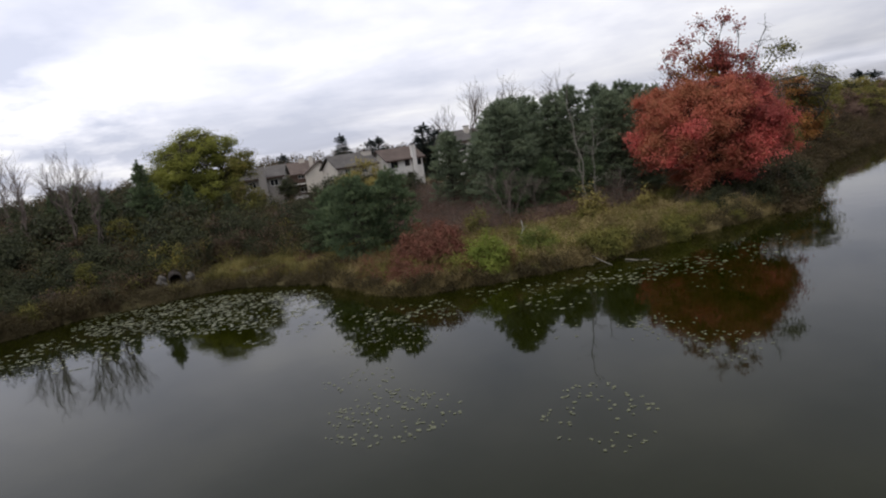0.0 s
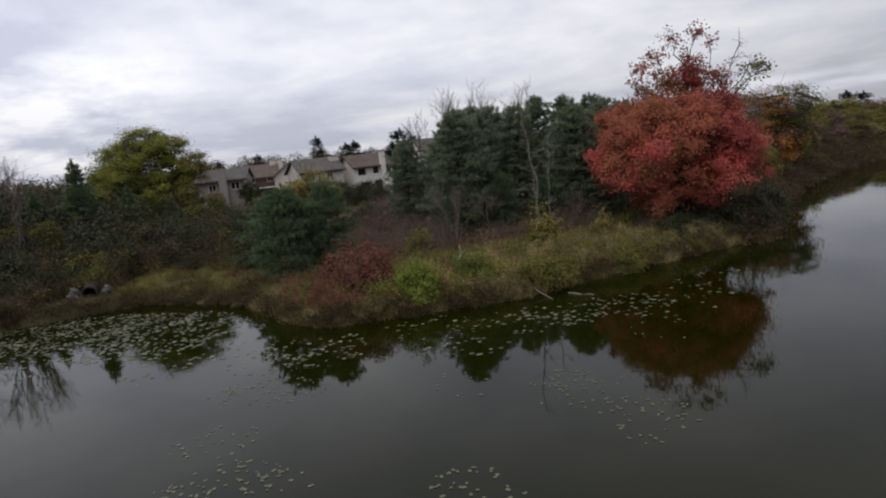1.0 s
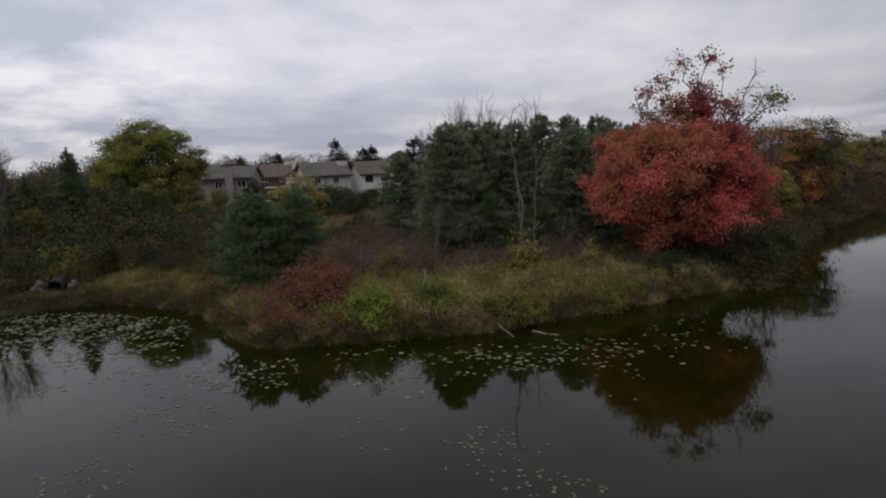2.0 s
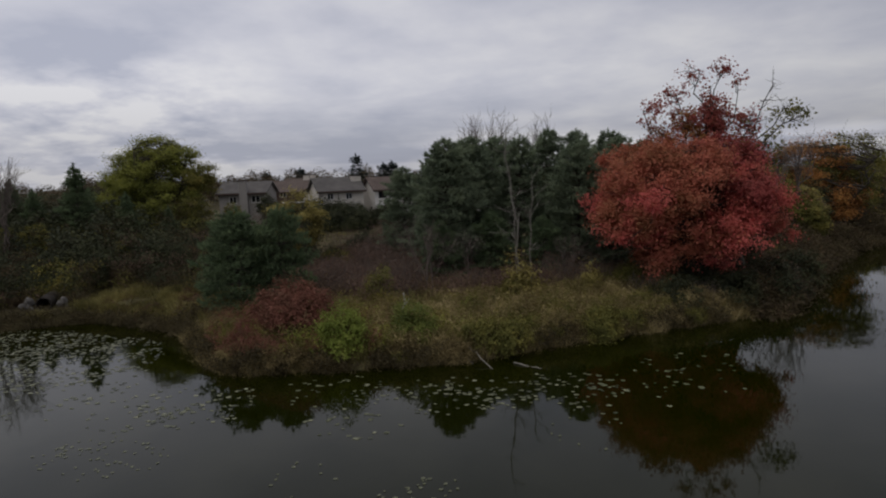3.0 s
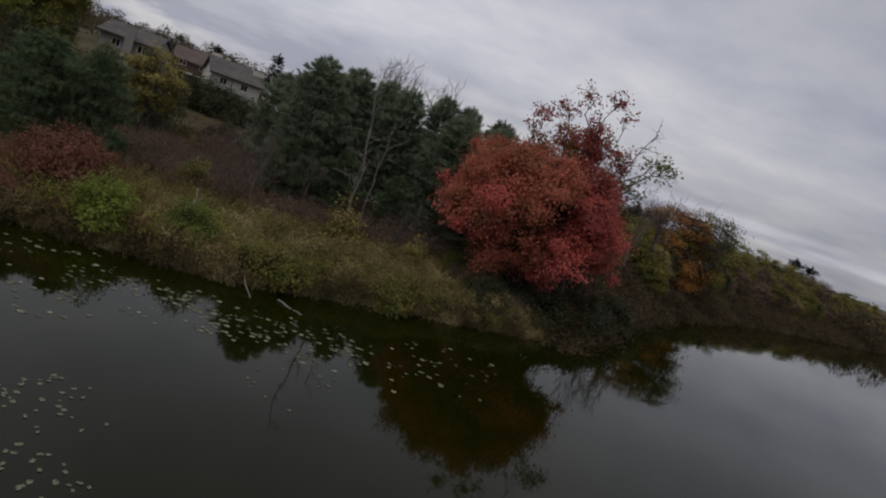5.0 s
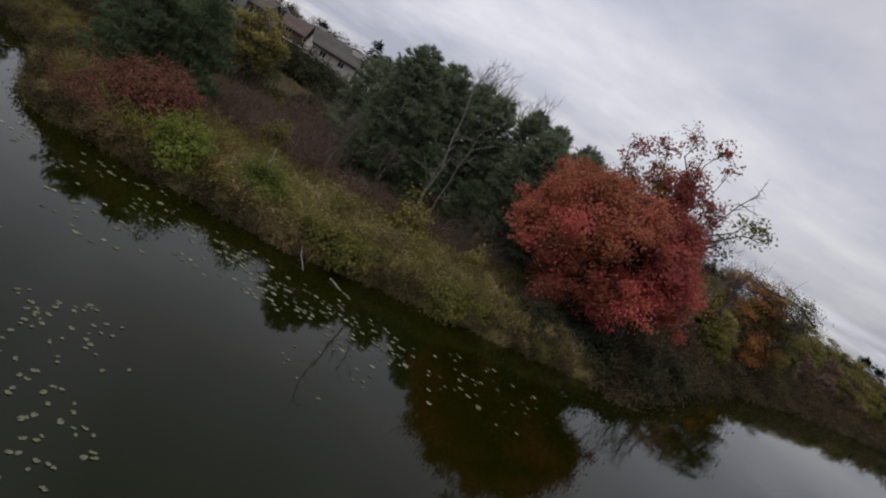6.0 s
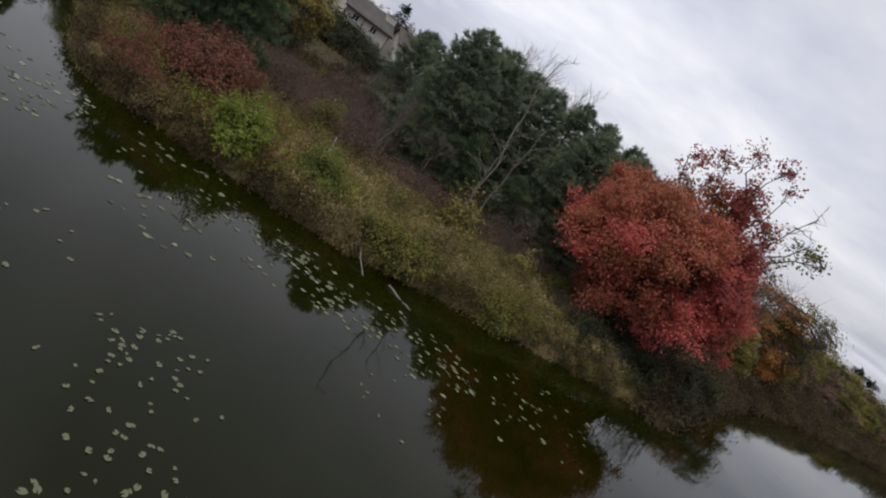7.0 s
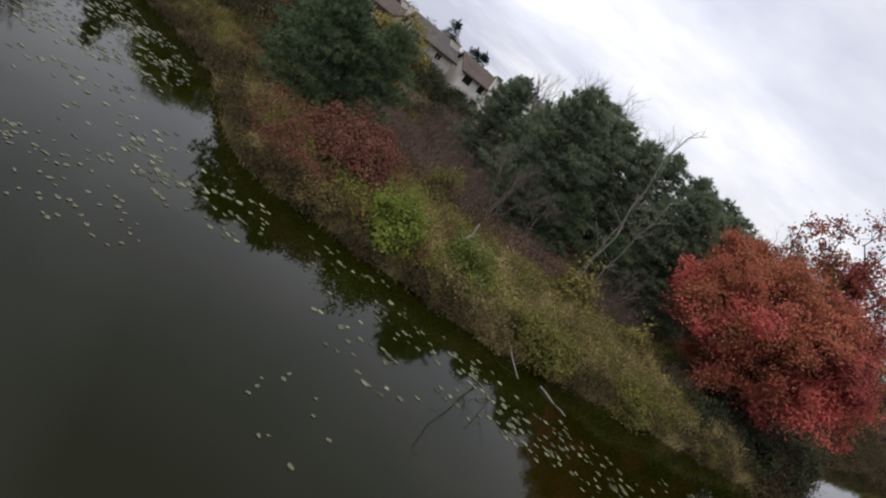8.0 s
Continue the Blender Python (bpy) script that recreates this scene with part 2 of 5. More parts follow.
# ---------------------------------------------------------------- mesh helpers
def faces_mesh(name, verts, corners, mat, smooth=False):
    """A mesh out of an array of points and an array of faces with one number of corners."""
    me = bpy.data.meshes.new(name)
    verts = np.asarray(verts, np.float32).reshape(-1, 3)
    corners = np.asarray(corners, np.int32)
    count, k = corners.shape
    me.vertices.add(len(verts))
    me.vertices.foreach_set("co", verts.ravel())
    me.loops.add(count * k)
    me.loops.foreach_set("vertex_index", corners.ravel())
    me.polygons.add(count)
    me.polygons.foreach_set("loop_start", np.arange(0, count * k, k, dtype=np.int32))
    me.polygons.foreach_set("use_smooth", np.full(count, smooth))
    me.update(calc_edges=True)
    if mat:
        me.materials.append(mat)
    return me


def part_mesh(name, me, parent, label=""):
    ob = new(name, me)
    ob.parent = parent
    return tagged(ob, label)


def part(name, bm, mat, parent, label=""):
    me = bpy.data.meshes.new(name)
    bm.to_mesh(me)
    bm.free()
    me.materials.append(mat)
    return part_mesh(name, me, parent, label)


def unit(v):
    return v / np.maximum(np.linalg.norm(v, axis=-1, keepdims=True), 1e-9)


def leaf_quads(rng, centres, normals, length, width, jitter=0.65):
    """Pointed leaves, a folded pair of triangles each, near the given normals."""
    n = len(centres)
    nor = unit(normals + jitter * rng.normal(size=(n, 3)))
    a = unit(np.cross(nor, rng.normal(size=(n, 3))))
    b = np.cross(nor, a)
    s = rng.uniform(0.6, 1.35, (n, 1))
    a, b = a * s * length / 2, b * s * width / 2
    lift = nor * s * width * 0.18
    v = np.stack([centres - a, centres + b + lift, centres + a, centres - b + lift], 1)
    return v.reshape(-1, 3), np.arange(4 * n).reshape(-1, 4)


def spikes(rng, roots, ways, length, width):
    """Thin triangles from the roots along the ways."""
    n = len(roots)
    side = unit(np.cross(ways, rng.normal(size=(n, 3)))) * width / 2
    tip = roots + ways * (length * rng.uniform(0.7, 1.3, (n, 1)))
    v = np.stack([roots - side, roots + side, tip], 1)
    return v.reshape(-1, 3), np.arange(3 * n).reshape(-1, 3)


def tubes(paths, sides=6):
    """Tapered round limbs, each a list of (point, radius)."""
    verts, faces, base = [], [], 0
    ang = np.arange(sides) * 2 * np.pi / sides
    for path in paths:
        pts = np.array([p for p, _ in path], float)
        rad = np.array([r for _, r in path], float)
        tan = unit(np.gradient(pts, axis=0))
        ref = np.where(np.abs(tan[:, 2:3]) > 0.9, [[1.0, 0, 0]], [[0, 0, 1.0]])
        u = unit(np.cross(tan, ref))
        w = np.cross(tan, u)
        ring = pts[:, None] + rad[:, None, None] * (np.cos(ang)[None, :, None] * u[:, None] + np.sin(ang)[None, :, None] * w[:, None])
        verts.append(ring.reshape(-1, 3))
        for i in range(len(pts) - 1):
            for j in range(sides):
                k = (j + 1) % sides
                faces.append((base + i * sides + j, base + i * sides + k, base + (i + 1) * sides + k, base + (i + 1) * sides + j))
        base += len(pts) * sides
    return np.concatenate(verts), np.array(faces)


def bend(rng, a, b, steps=5, sag=0.0, wobble=0.06):
    """A slightly crooked way from a to b."""
    a, b = np.array(a, float), np.array(b, float)
    t = np.linspace(0, 1, steps)[:, None]
    p = a + (b - a) * t
    d = np.linalg.norm(b - a)
    p[1:-1] += rng.normal(size=(steps - 2, 3)) * wobble * d * 0.5
    p[:, 2] += sag * d * 4 * (t * (1 - t))[:, 0]
    return p


def limb(points, r0, r1):
    return [(p, r0 + (r1 - r0) * i / (len(points) - 1)) for i, p in enumerate(points)]


def empty(name, x, y, z, label, category, group="", kind="", turn=0.0, scale=1.0):
    ob = new(name)
    ob.matrix_basis = pose(x, y, z, 0, 0, turn) @ Matrix.Scale(scale, 4)
    return tagged(ob, label, category, group, kind)


# ---------------------------------------------------------------- plants
def broadleaf(name, seed, height, clear, lobes, clumps, clump_r, leaves, leaf, mats, bark, trunk_r, label, category="tree", stems=1, lean=0.05, hollow=0.55, bare=0, flat=0.55, twigs=2, feet=(), jitter=0.65):
    """A leafy tree: forked trunk, limbs that reach every clump, and a crown of single leaves in clumps.
    lobes: crown ellipsoids (x, y, z, rx, ry, rz, share, material)."""
    rng = np.random.default_rng(seed)
    root = new(name)
    tagged(root, label, category)
    paths, crowns = [], {}
    share = np.array([l[6] for l in lobes], float)
    share /= share.sum()
    tops = []
    for (fx, fy), top in feet:
        line = bend(rng, (fx, fy, -0.3), top, 7, 0, 0.06)
        paths.append(limb(line, trunk_r, trunk_r * 0.2))
        tops.append(line)
    stems = len(feet) or stems
    for s in range(0 if feet else stems):
        off = rng.normal(size=2) * trunk_r * (1.6 if stems > 1 else 0)
        top = np.array([rng.normal() * lean * height + off[0] * 4, rng.normal() * lean * height + off[1] * 4, height * rng.uniform(0.75, 0.9)])
        line = bend(rng, (off[0], off[1], -0.3), top, 7, 0, 0.07)
        paths.append(limb(line, trunk_r * (1.0 if stems == 1 else 0.75), trunk_r * 0.12))
        tops.append(line)
    for i in range(clumps):
        lx, ly, lz, rx, ry, rz, _, which = lobes[rng.choice(len(lobes), p=share)]
        d = unit(rng.normal(size=3))
        r = rng.uniform(hollow, 1.0) ** 0.8 * rng.uniform(0.82, 1.08)
        c = np.array([lx + d[0] * rx * r, ly + d[1] * ry * r, lz + d[2] * rz * r])
        if c[2] < clear * 0.75:
            c[2] = clear * 0.75 + rng.uniform(0, 0.8)
        line = tops[rng.integers(stems)]
        hz = np.clip(c[2] - rng.uniform(0.1, 0.45) * np.hypot(c[0], c[1]) - 0.4, clear * 0.6, line[-1][2])
        j = int(np.clip(np.searchsorted(line[:, 2], hz), 1, len(line) - 1))
        f = (hz - line[j - 1][2]) / max(line[j][2] - line[j - 1][2], 1e-6)
        start = line[j - 1] + (line[j] - line[j - 1]) * np.clip(f, 0, 1)
        reach = np.linalg.norm(c - start)
        way = bend(rng, start, c, 5, 0.06, 0.10)
        r0 = min(trunk_r * 0.4, 0.008 * reach + 0.01)
        if i % 3 and reach > 1.0 and i >= bare:
            way = way[2:] if i % 2 else way
        paths.append(limb(way, r0 * (0.6 if len(way) < 5 else 1.0), 0.008))
        for _ in range(twigs):
            k = rng.integers(0, len(way))
            paths.append(limb(bend(rng, way[k], c + rng.normal(size=3) * clump_r * 0.9, 4), r0 * 0.4, 0.008))
        if i < bare:
            continue
        m = int(leaves * rng.uniform(0.6, 1.4))
        cr = clump_r * rng.uniform(0.7, 1.35)
        p = c + rng.normal(size=(m, 3)) * np.array([cr, cr, cr * flat]) * 0.5
        mid = np.array([lx, ly, lz])
        crowns.setdefault(which, []).append((p, unit(p - mid) + np.array([0, 0, 0.7])))
    v, f = tubes(paths[:stems], 8)
    part_mesh("trunk", faces_mesh("trunk", v, f, bark, True), root)
    v, f = tubes(paths[stems:], 4)
    part_mesh("branchwork", faces_mesh("branchwork", v, f, bark, True), root)
    for which, lots in crowns.items():
        p, q = np.concatenate([a for a, _ in lots]), np.concatenate([b for _, b in lots])
        v, f = leaf_quads(rng, p, q, leaf, leaf * 0.72, jitter)
        part_mesh("crown", faces_mesh("crown", v, f, mats[which]), root)
    return root


def pine(name, seed, height, radius, mat, bark, label, whorl=0.42, droop=-0.05, tuft=0.34, dense=1.0, low=0.06, power=0.8, trunk_r=0.16):
    """A needle tree: whorls of branches that carry tufts of needles."""
    rng = np.random.default_rng(seed)
    root = new(name)
    tagged(root, label, "tree")
    trunk = bend(rng, (0, 0, -0.3), (rng.normal() * 0.15, rng.normal() * 0.15, height), 8, 0, 0.01)
    paths, tufts, ways = [], [], []
    z = height * low
    lump = rng.uniform(0.78, 1.12, 10)
    while z < height * 0.985:
        f = (z - height * low) / (height * (1 - low))
        span = radius * (1 - f ** 1.6) ** power * min(1.0, 0.62 + 2.2 * f) * lump[int(f * 9.99)] + 0.12
        n = 5 + int(rng.integers(0, 3))
        for k in range(n):
            a = (k + rng.uniform(-0.3, 0.3)) * 2 * np.pi / n + z * 2.1
            length = span * rng.uniform(0.62, 1.15)
            out = np.array([np.cos(a), np.sin(a), 0])
            start = np.array([0, 0, z + rng.uniform(-0.15, 0.15)])
            end = start + out * length + np.array([0, 0, length * (droop + 0.22 * f + rng.uniform(-0.08, 0.16))])
            line = bend(rng, start, end, 5, -0.03, 0.05)
            paths.append(limb(line, 0.018 + 0.012 * length, 0.006))
            m = max(3, int(length * 6.6 * dense))
            u = rng.uniform(0.18, 1.0, m) ** 0.7
            p = start + (end - start) * u[:, None]
            side = np.cross(out, [0, 0, 1.0])
            p = p + side * (rng.normal(size=(m, 1)) * 0.26 * length * (1.1 - u[:, None] * 0.7)) + rng.normal(size=(m, 3)) * 0.10
            tufts.append(p)
            ways.append(np.repeat((out + np.array([0, 0, 0.35]))[None], m, 0))
        z += whorl * rng.uniform(0.75, 1.2) * (1.05 - 0.45 * f)
    for _ in range(5):
        a, r = rng.uniform(0, 2 * np.pi), radius * rng.uniform(0.08, 0.34)
        foot = np.array([np.cos(a) * r * 0.4, np.sin(a) * r * 0.4, height * rng.uniform(0.74, 0.84)])
        tip = np.array([np.cos(a) * r, np.sin(a) * r, height * rng.uniform(0.88, 0.99)])
        paths.append(limb(bend(rng, foot, tip, 4), 0.04, 0.01))
        u = rng.uniform(0.25, 1.05, (int(26 * dense), 1))
        tufts.append(foot + (tip - foot) * u + rng.normal(size=(len(u), 3)) * (0.30 * (1.15 - u)) * np.array([1, 1, 0.5]))
        ways.append(np.repeat(unit(tip - foot)[None] + np.array([[0, 0, 0.5]]), len(u), 0))
    tufts.append(np.array([[0, 0, height]]) + rng.normal(size=(8, 3)) * np.array([0.05, 0.05, 0.25]))
    ways.append(np.repeat([[0, 0, 1.0]], 8, 0))
    p, w = np.concatenate(tufts), np.concatenate(ways)
    k = 12
    p, w = np.repeat(p, k, 0), np.repeat(w, k, 0)
    w = unit(unit(w) + rng.normal(size=w.shape) * 0.75)
    v, f = spikes(rng, p - w * tuft * 0.25, w, tuft, tuft * 0.20)
    part_mesh("trunk", faces_mesh("trunk", *tubes([limb(trunk, trunk_r, 0.02)], 7), bark, True), root)
    part_mesh("branchwork", faces_mesh("branchwork", *tubes(paths, 3), bark), root)
    part_mesh("crown", faces_mesh("crown", v, f, mat), root)
    return root


def bare_tree(name, seed, height, spread, bark, label, trunk_r=0.12, depth=4, category="tree", twig=0.008):
    """A leafless tree of forking limbs."""
    rng = np.random.default_rng(seed)
    root = new(name)
    tagged(root, label, category)
    paths = []

    def grow(start, way, length, r, level):
        end = start + way * length
        line = bend(rng, start, end, 5, 0, 0.10)
        paths.append((limb(line, r, max(r * 0.5, twig * 0.6)), level))
        if level == 0:
            return
        for k in range(int(rng.integers(3, 6))):
            f = rng.uniform(0.35, 1.0)
            p = start + (end - start) * f
            w = unit(way + rng.normal(size=3) * spread + np.array([0, 0, 0.25]))
            grow(p, w, length * rng.uniform(0.42, 0.68), max(r * 0.45, twig), level - 1)

    grow(np.array([0, 0, -0.2]), unit(np.array([rng.normal() * 0.04, rng.normal() * 0.04, 1.0])), height * 0.62, trunk_r, depth)
    part_mesh("trunk", faces_mesh("trunk", *tubes([p for p, l in paths if l == depth], 7), bark, True), root)
    part_mesh("branchwork", faces_mesh("branchwork", *tubes([p for p, l in paths if l < depth], 3), bark), root)
    return root


def shrub(name, seed, rx, ry, height, mat, label, clumps=60, leaves=60, leaf=0.09, clump_r=0.35, stems=14, category="shrub", bark=None, floor_gap=0.15):
    """A bush: stems from the ground and leaf clumps over an uneven dome."""
    rng = np.random.default_rng(seed)
    root = new(name)
    tagged(root, label, category)
    paths, pts, nor = [], [], []
    bumps = rng.uniform(0.7, 1.1, 12)
    for i in range(clumps):
        a = rng.uniform(0, 2 * np.pi)
        e = np.arcsin(rng.uniform(0.05, 1.0))
        b = bumps[int(a / (2 * np.pi) * 12) % 12]
        r = rng.uniform(0.5, 1.0) ** 0.6 * b
        c = np.array([np.cos(a) * np.cos(e) * rx * r, np.sin(a) * np.cos(e) * ry * r, floor_gap + np.sin(e) * (height - floor_gap - clump_r * 0.3) * r])
        if i < stems:
            paths.append(limb(bend(rng, (c[0] * 0.15, c[1] * 0.15, -0.15), c, 5, 0.05, 0.08), 0.03, 0.008))
        m = int(leaves * rng.uniform(0.6, 1.4))
        p = c + rng.normal(size=(m, 3)) * clump_r * np.array([0.5, 0.5, 0.4])
        p[:, 2] = np.maximum(p[:, 2], 0.03)
        pts.append(p)
        nor.append(unit(p - np.array([0, 0, height * 0.3])) + np.array([0, 0, 0.5]))
    v, f = leaf_quads(rng, np.concatenate(pts), np.concatenate(nor), leaf, leaf * 0.7)
    part_mesh("branchwork", faces_mesh("branchwork", *tubes(paths, 4), bark or BARK, True), root)
    part_mesh("foliage", faces_mesh("foliage", v, f, mat), root)
    return root


def brush(name, seed, rx, height, mat, label, stems=70, leaf_mat=None, leaves=0, leaf=0.07):
    """Bare, twiggy brush: upright stems that fork, with a few leaves left."""
    rng = np.random.default_rng(seed)
    root = new(name)
    tagged(root, label, "shrub")
    paths, ends = [], []
    for _ in range(stems):
        a, r = rng.uniform(0, 2 * np.pi), rx * np.sqrt(rng.uniform(0, 1))
        foot = np.array([np.cos(a) * r, np.sin(a) * r, -0.1])
        tip = foot + np.array([np.cos(a) * r * 0.25 + rng.normal() * 0.2 * height, np.sin(a) * r * 0.25 + rng.normal() * 0.2 * height, height * rng.uniform(0.55, 1.05)])
        line = bend(rng, foot, tip, 5, 0, 0.07)
        paths.append(limb(line, 0.022, 0.008))
        for _ in range(5):
            k = rng.integers(1, 5)
            end = line[k] + np.array([rng.normal() * 0.22, rng.normal() * 0.22, rng.uniform(0.15, 0.45)]) * height * 0.6
            paths.append(limb(bend(rng, line[k], end, 3), 0.011, 0.006))
            ends += [end, (end + line[k]) / 2]
    part_mesh("branchwork", faces_mesh("branchwork", *tubes(paths, 3), mat), root)
    if leaves:
        e = np.array(ends)[rng.integers(0, len(ends), leaves)] + rng.normal(size=(leaves, 3)) * 0.14
        v, f = leaf_quads(rng, e, np.repeat([[0, 0, 1.0]], leaves, 0), leaf, leaf * 0.7, 1.2)
        part_mesh("foliage", faces_mesh("foliage", v, f, leaf_mat), root)
    return root


# ---------------------------------------------------------------- ground and water
SHORE = [(-400, -60), (-120, -40), (-70, -12), (-52, 10), (-45, 21), (-40.5, 29.5), (-36.8, 35.2), (-33.8, 36.4), (-31.7, 37.8), (-29.4, 39.6), (-26.8, 40.6), (-22.3, 39.6), (-18.2, 38.0), (-15.5, 35.8), (-13.3, 33.5), (-11.7, 32.0), (-10.0, 31.4),
         (-8, 31.6), (-5, 32.4), (-1.5, 33.5), (1.5, 34.8), (4.5, 37), (8.5, 39.7), (12.8, 42.5), (17, 45.2), (20.6, 47.8), (23.6, 53), (28.4, 62.8), (35.6, 75.5), (46.5, 89.5), (63, 108), (94, 136), (159, 192), (420, 380)]
SHORE = np.array(SHORE, float)


def inland(x, y):
    """Metres from the waterline, positive on land."""
    p = np.stack([np.asarray(x, float), np.asarray(y, float)], -1)
    best = np.full(p.shape[:-1], 1e9)
    for a, b in zip(SHORE[:-1], SHORE[1:]):
        ab = b - a
        t = np.clip(((p - a) @ ab) / (ab @ ab), 0, 1)
        best = np.minimum(best, np.linalg.norm(p - a - t[..., None] * ab, axis=-1))
    x, y = p[..., 0], p[..., 1]
    ragged = 0.30 * np.sin(1.9 * x + 1.3 * np.sin(1.1 * y)) * np.cos(1.4 * y + 0.5) + 0.16 * np.sin(4.3 * x - 2.9 * y)
    return np.where(y > np.interp(x, SHORE[:, 0], SHORE[:, 1]), best, -best) + ragged


def ground_height(x, y):
    d = inland(x, y)
    x, y = np.asarray(x, float), np.asarray(y, float)
    bank = 0.35 * (1 - np.exp(-np.maximum(d, 0) / 0.4)) + 0.5 * (1 - np.exp(-np.maximum(d, 0) / 2.5)) + 0.9 * (1 - np.exp(-np.maximum(d, 0) / 40))
    rise = 1.7 * np.clip((d - 18) / 36, 0, 1) ** 1.2 * np.clip((30 - x) / 20, 0, 1)
    bed = np.where(d < 0, -0.05 + 0.25 * np.maximum(d, -8), 0)
    lumps = 0.10 * np.sin(x * 0.9 + 1.3 * np.sin(y * 0.7)) * np.cos(y * 1.1) * np.clip(d / 2, 0, 1)
    return np.where(d > 0, bank + rise + lumps, bed)


def stretch_axis(lo, hi, step, far, steps):
    inner = np.arange(lo, hi + step / 2, step)
    grow = np.geomspace(step * 2, far, steps)
    return np.concatenate([(lo - grow)[::-1], inner, hi + grow])


gx, gy = stretch_axis(-60, 75, 0.6, 1800, 22), stretch_axis(18, 112, 0.6, 1800, 22)
GX, GY = np.meshgrid(gx, gy, indexing="ij")
GZ = ground_height(GX, GY)
idx = np.arange(GX.size).reshape(GX.shape)
quad = np.stack([idx[:-1, :-1], idx[1:, :-1], idx[1:, 1:], idx[:-1, 1:]], -1).reshape(-1, 4)
ground = new("ground", faces_mesh("ground", np.stack([GX, GY, GZ], -1).reshape(-1, 3), quad, SOIL, True))
tagged(ground, "brown autumn meadow soil sloping down to the pond", "ground", kind="structure")


def at_ground(x, y, sink=0.0):
    return float(ground_height(np.array([x]), np.array([y]))[0]) - sink


def water_material():
    m, nodes, links, bsdf = material("pond_water")
    bsdf.inputs["Base Color"].default_value = (0.0076, 0.0092, 0.0002, 1)
    bsdf.inputs["Roughness"].default_value = 0.03
    bsdf.inputs["IOR"].default_value = 1.30
    tex = nodes.new("ShaderNodeTexCoord")
    low, high = nodes.new("ShaderNodeTexNoise"), nodes.new("ShaderNodeTexNoise")
    low.inputs["Scale"].default_value, high.inputs["Scale"].default_value = 0.5, 3.2
    low.inputs["Detail"].default_value, high.inputs["Detail"].default_value = 2.0, 3.0
    add = nodes.new("ShaderNodeMath")
    add.operation = "MULTIPLY_ADD"
    add.inputs[1].default_value = 0.18
    b = nodes.new("ShaderNodeBump")
    b.inputs["Strength"].default_value, b.inputs["Distance"].default_value = 0.10, 0.05
    for n in (low, high):
        links.new(tex.outputs["Object"], n.inputs["Vector"])
    links.new(high.outputs["Fac"], add.inputs[0])
    links.new(low.outputs["Fac"], add.inputs[2])
    links.new(add.outputs[0], b.inputs["Height"])
    links.new(b.outputs["Normal"], bsdf.inputs["Normal"])
    return m


WATER = water_material()
bm = bmesh.new()
bmesh.ops.create_grid(bm, x_segments=2, y_segments=2, size=400)
me = bpy.data.meshes.new("pond_water")
bm.to_mesh(me)
bm.free()
me.materials.append(WATER)
water = new("water", me)
water.location = (0, 0, 0)
tagged(water, "still dark olive pond water mirroring the sky", "water", kind="structure")

# ---------------------------------------------------------------- houses
def wall_material(name, colour):
    lo = tuple(c * 0.82 for c in colour)
    return rough_material(name, [(0.3, lo), (0.7, colour)], 0.5, 9, rough=0.9, bump=0.1)


STUCCO_WHITE = wall_material("white_stucco", (0.86, 0.83, 0.79))
STUCCO_BEIGE = wall_material("beige_siding", (0.70, 0.65, 0.58))
SIDING_GREY = wall_material("grey_siding", (0.32, 0.30, 0.285))
SIDING_BROWN = wall_material("brown_siding", (0.11, 0.075, 0.06))
ROOF_BROWN = rough_material("brown_shingles", [(0.3, (0.085, 0.065, 0.058)), (0.7, (0.15, 0.118, 0.105))], 0.8, 14, bump=0.3)
ROOF_GREY = rough_material("grey_shingles", [(0.3, (0.075, 0.07, 0.068)), (0.7, (0.14, 0.13, 0.125))], 0.8, 14, bump=0.3)
TRIM_DARK = rough_material("dark_trim", [(0.3, (0.05, 0.035, 0.03)), (0.7, (0.09, 0.06, 0.05))], 1, 10)
TRIM_WHITE = rough_material("white_trim", [(0.3, (0.55, 0.54, 0.52)), (0.7, (0.72, 0.71, 0.69))], 1, 10)
GLASS_M, _n, _l, _b = material("dark_window_glass")
_b.inputs["Base Color"].default_value = (0.02, 0.022, 0.026, 1)
_b.inputs["Roughness"].default_value = 0.08


def box_bm(cx, cy, cz, sx, sy, sz, bevel=0.0):
    bm = bmesh.new()
    bmesh.ops.create_cube(bm, size=1.0, matrix=Matrix.Translation((cx, cy, cz)) @ Matrix.Diagonal((sx, sy, sz, 1)))
    if bevel:
        bmesh.ops.bevel(bm, geom=bm.edges[:], offset=bevel, segments=1, affect="EDGES")
    return bm


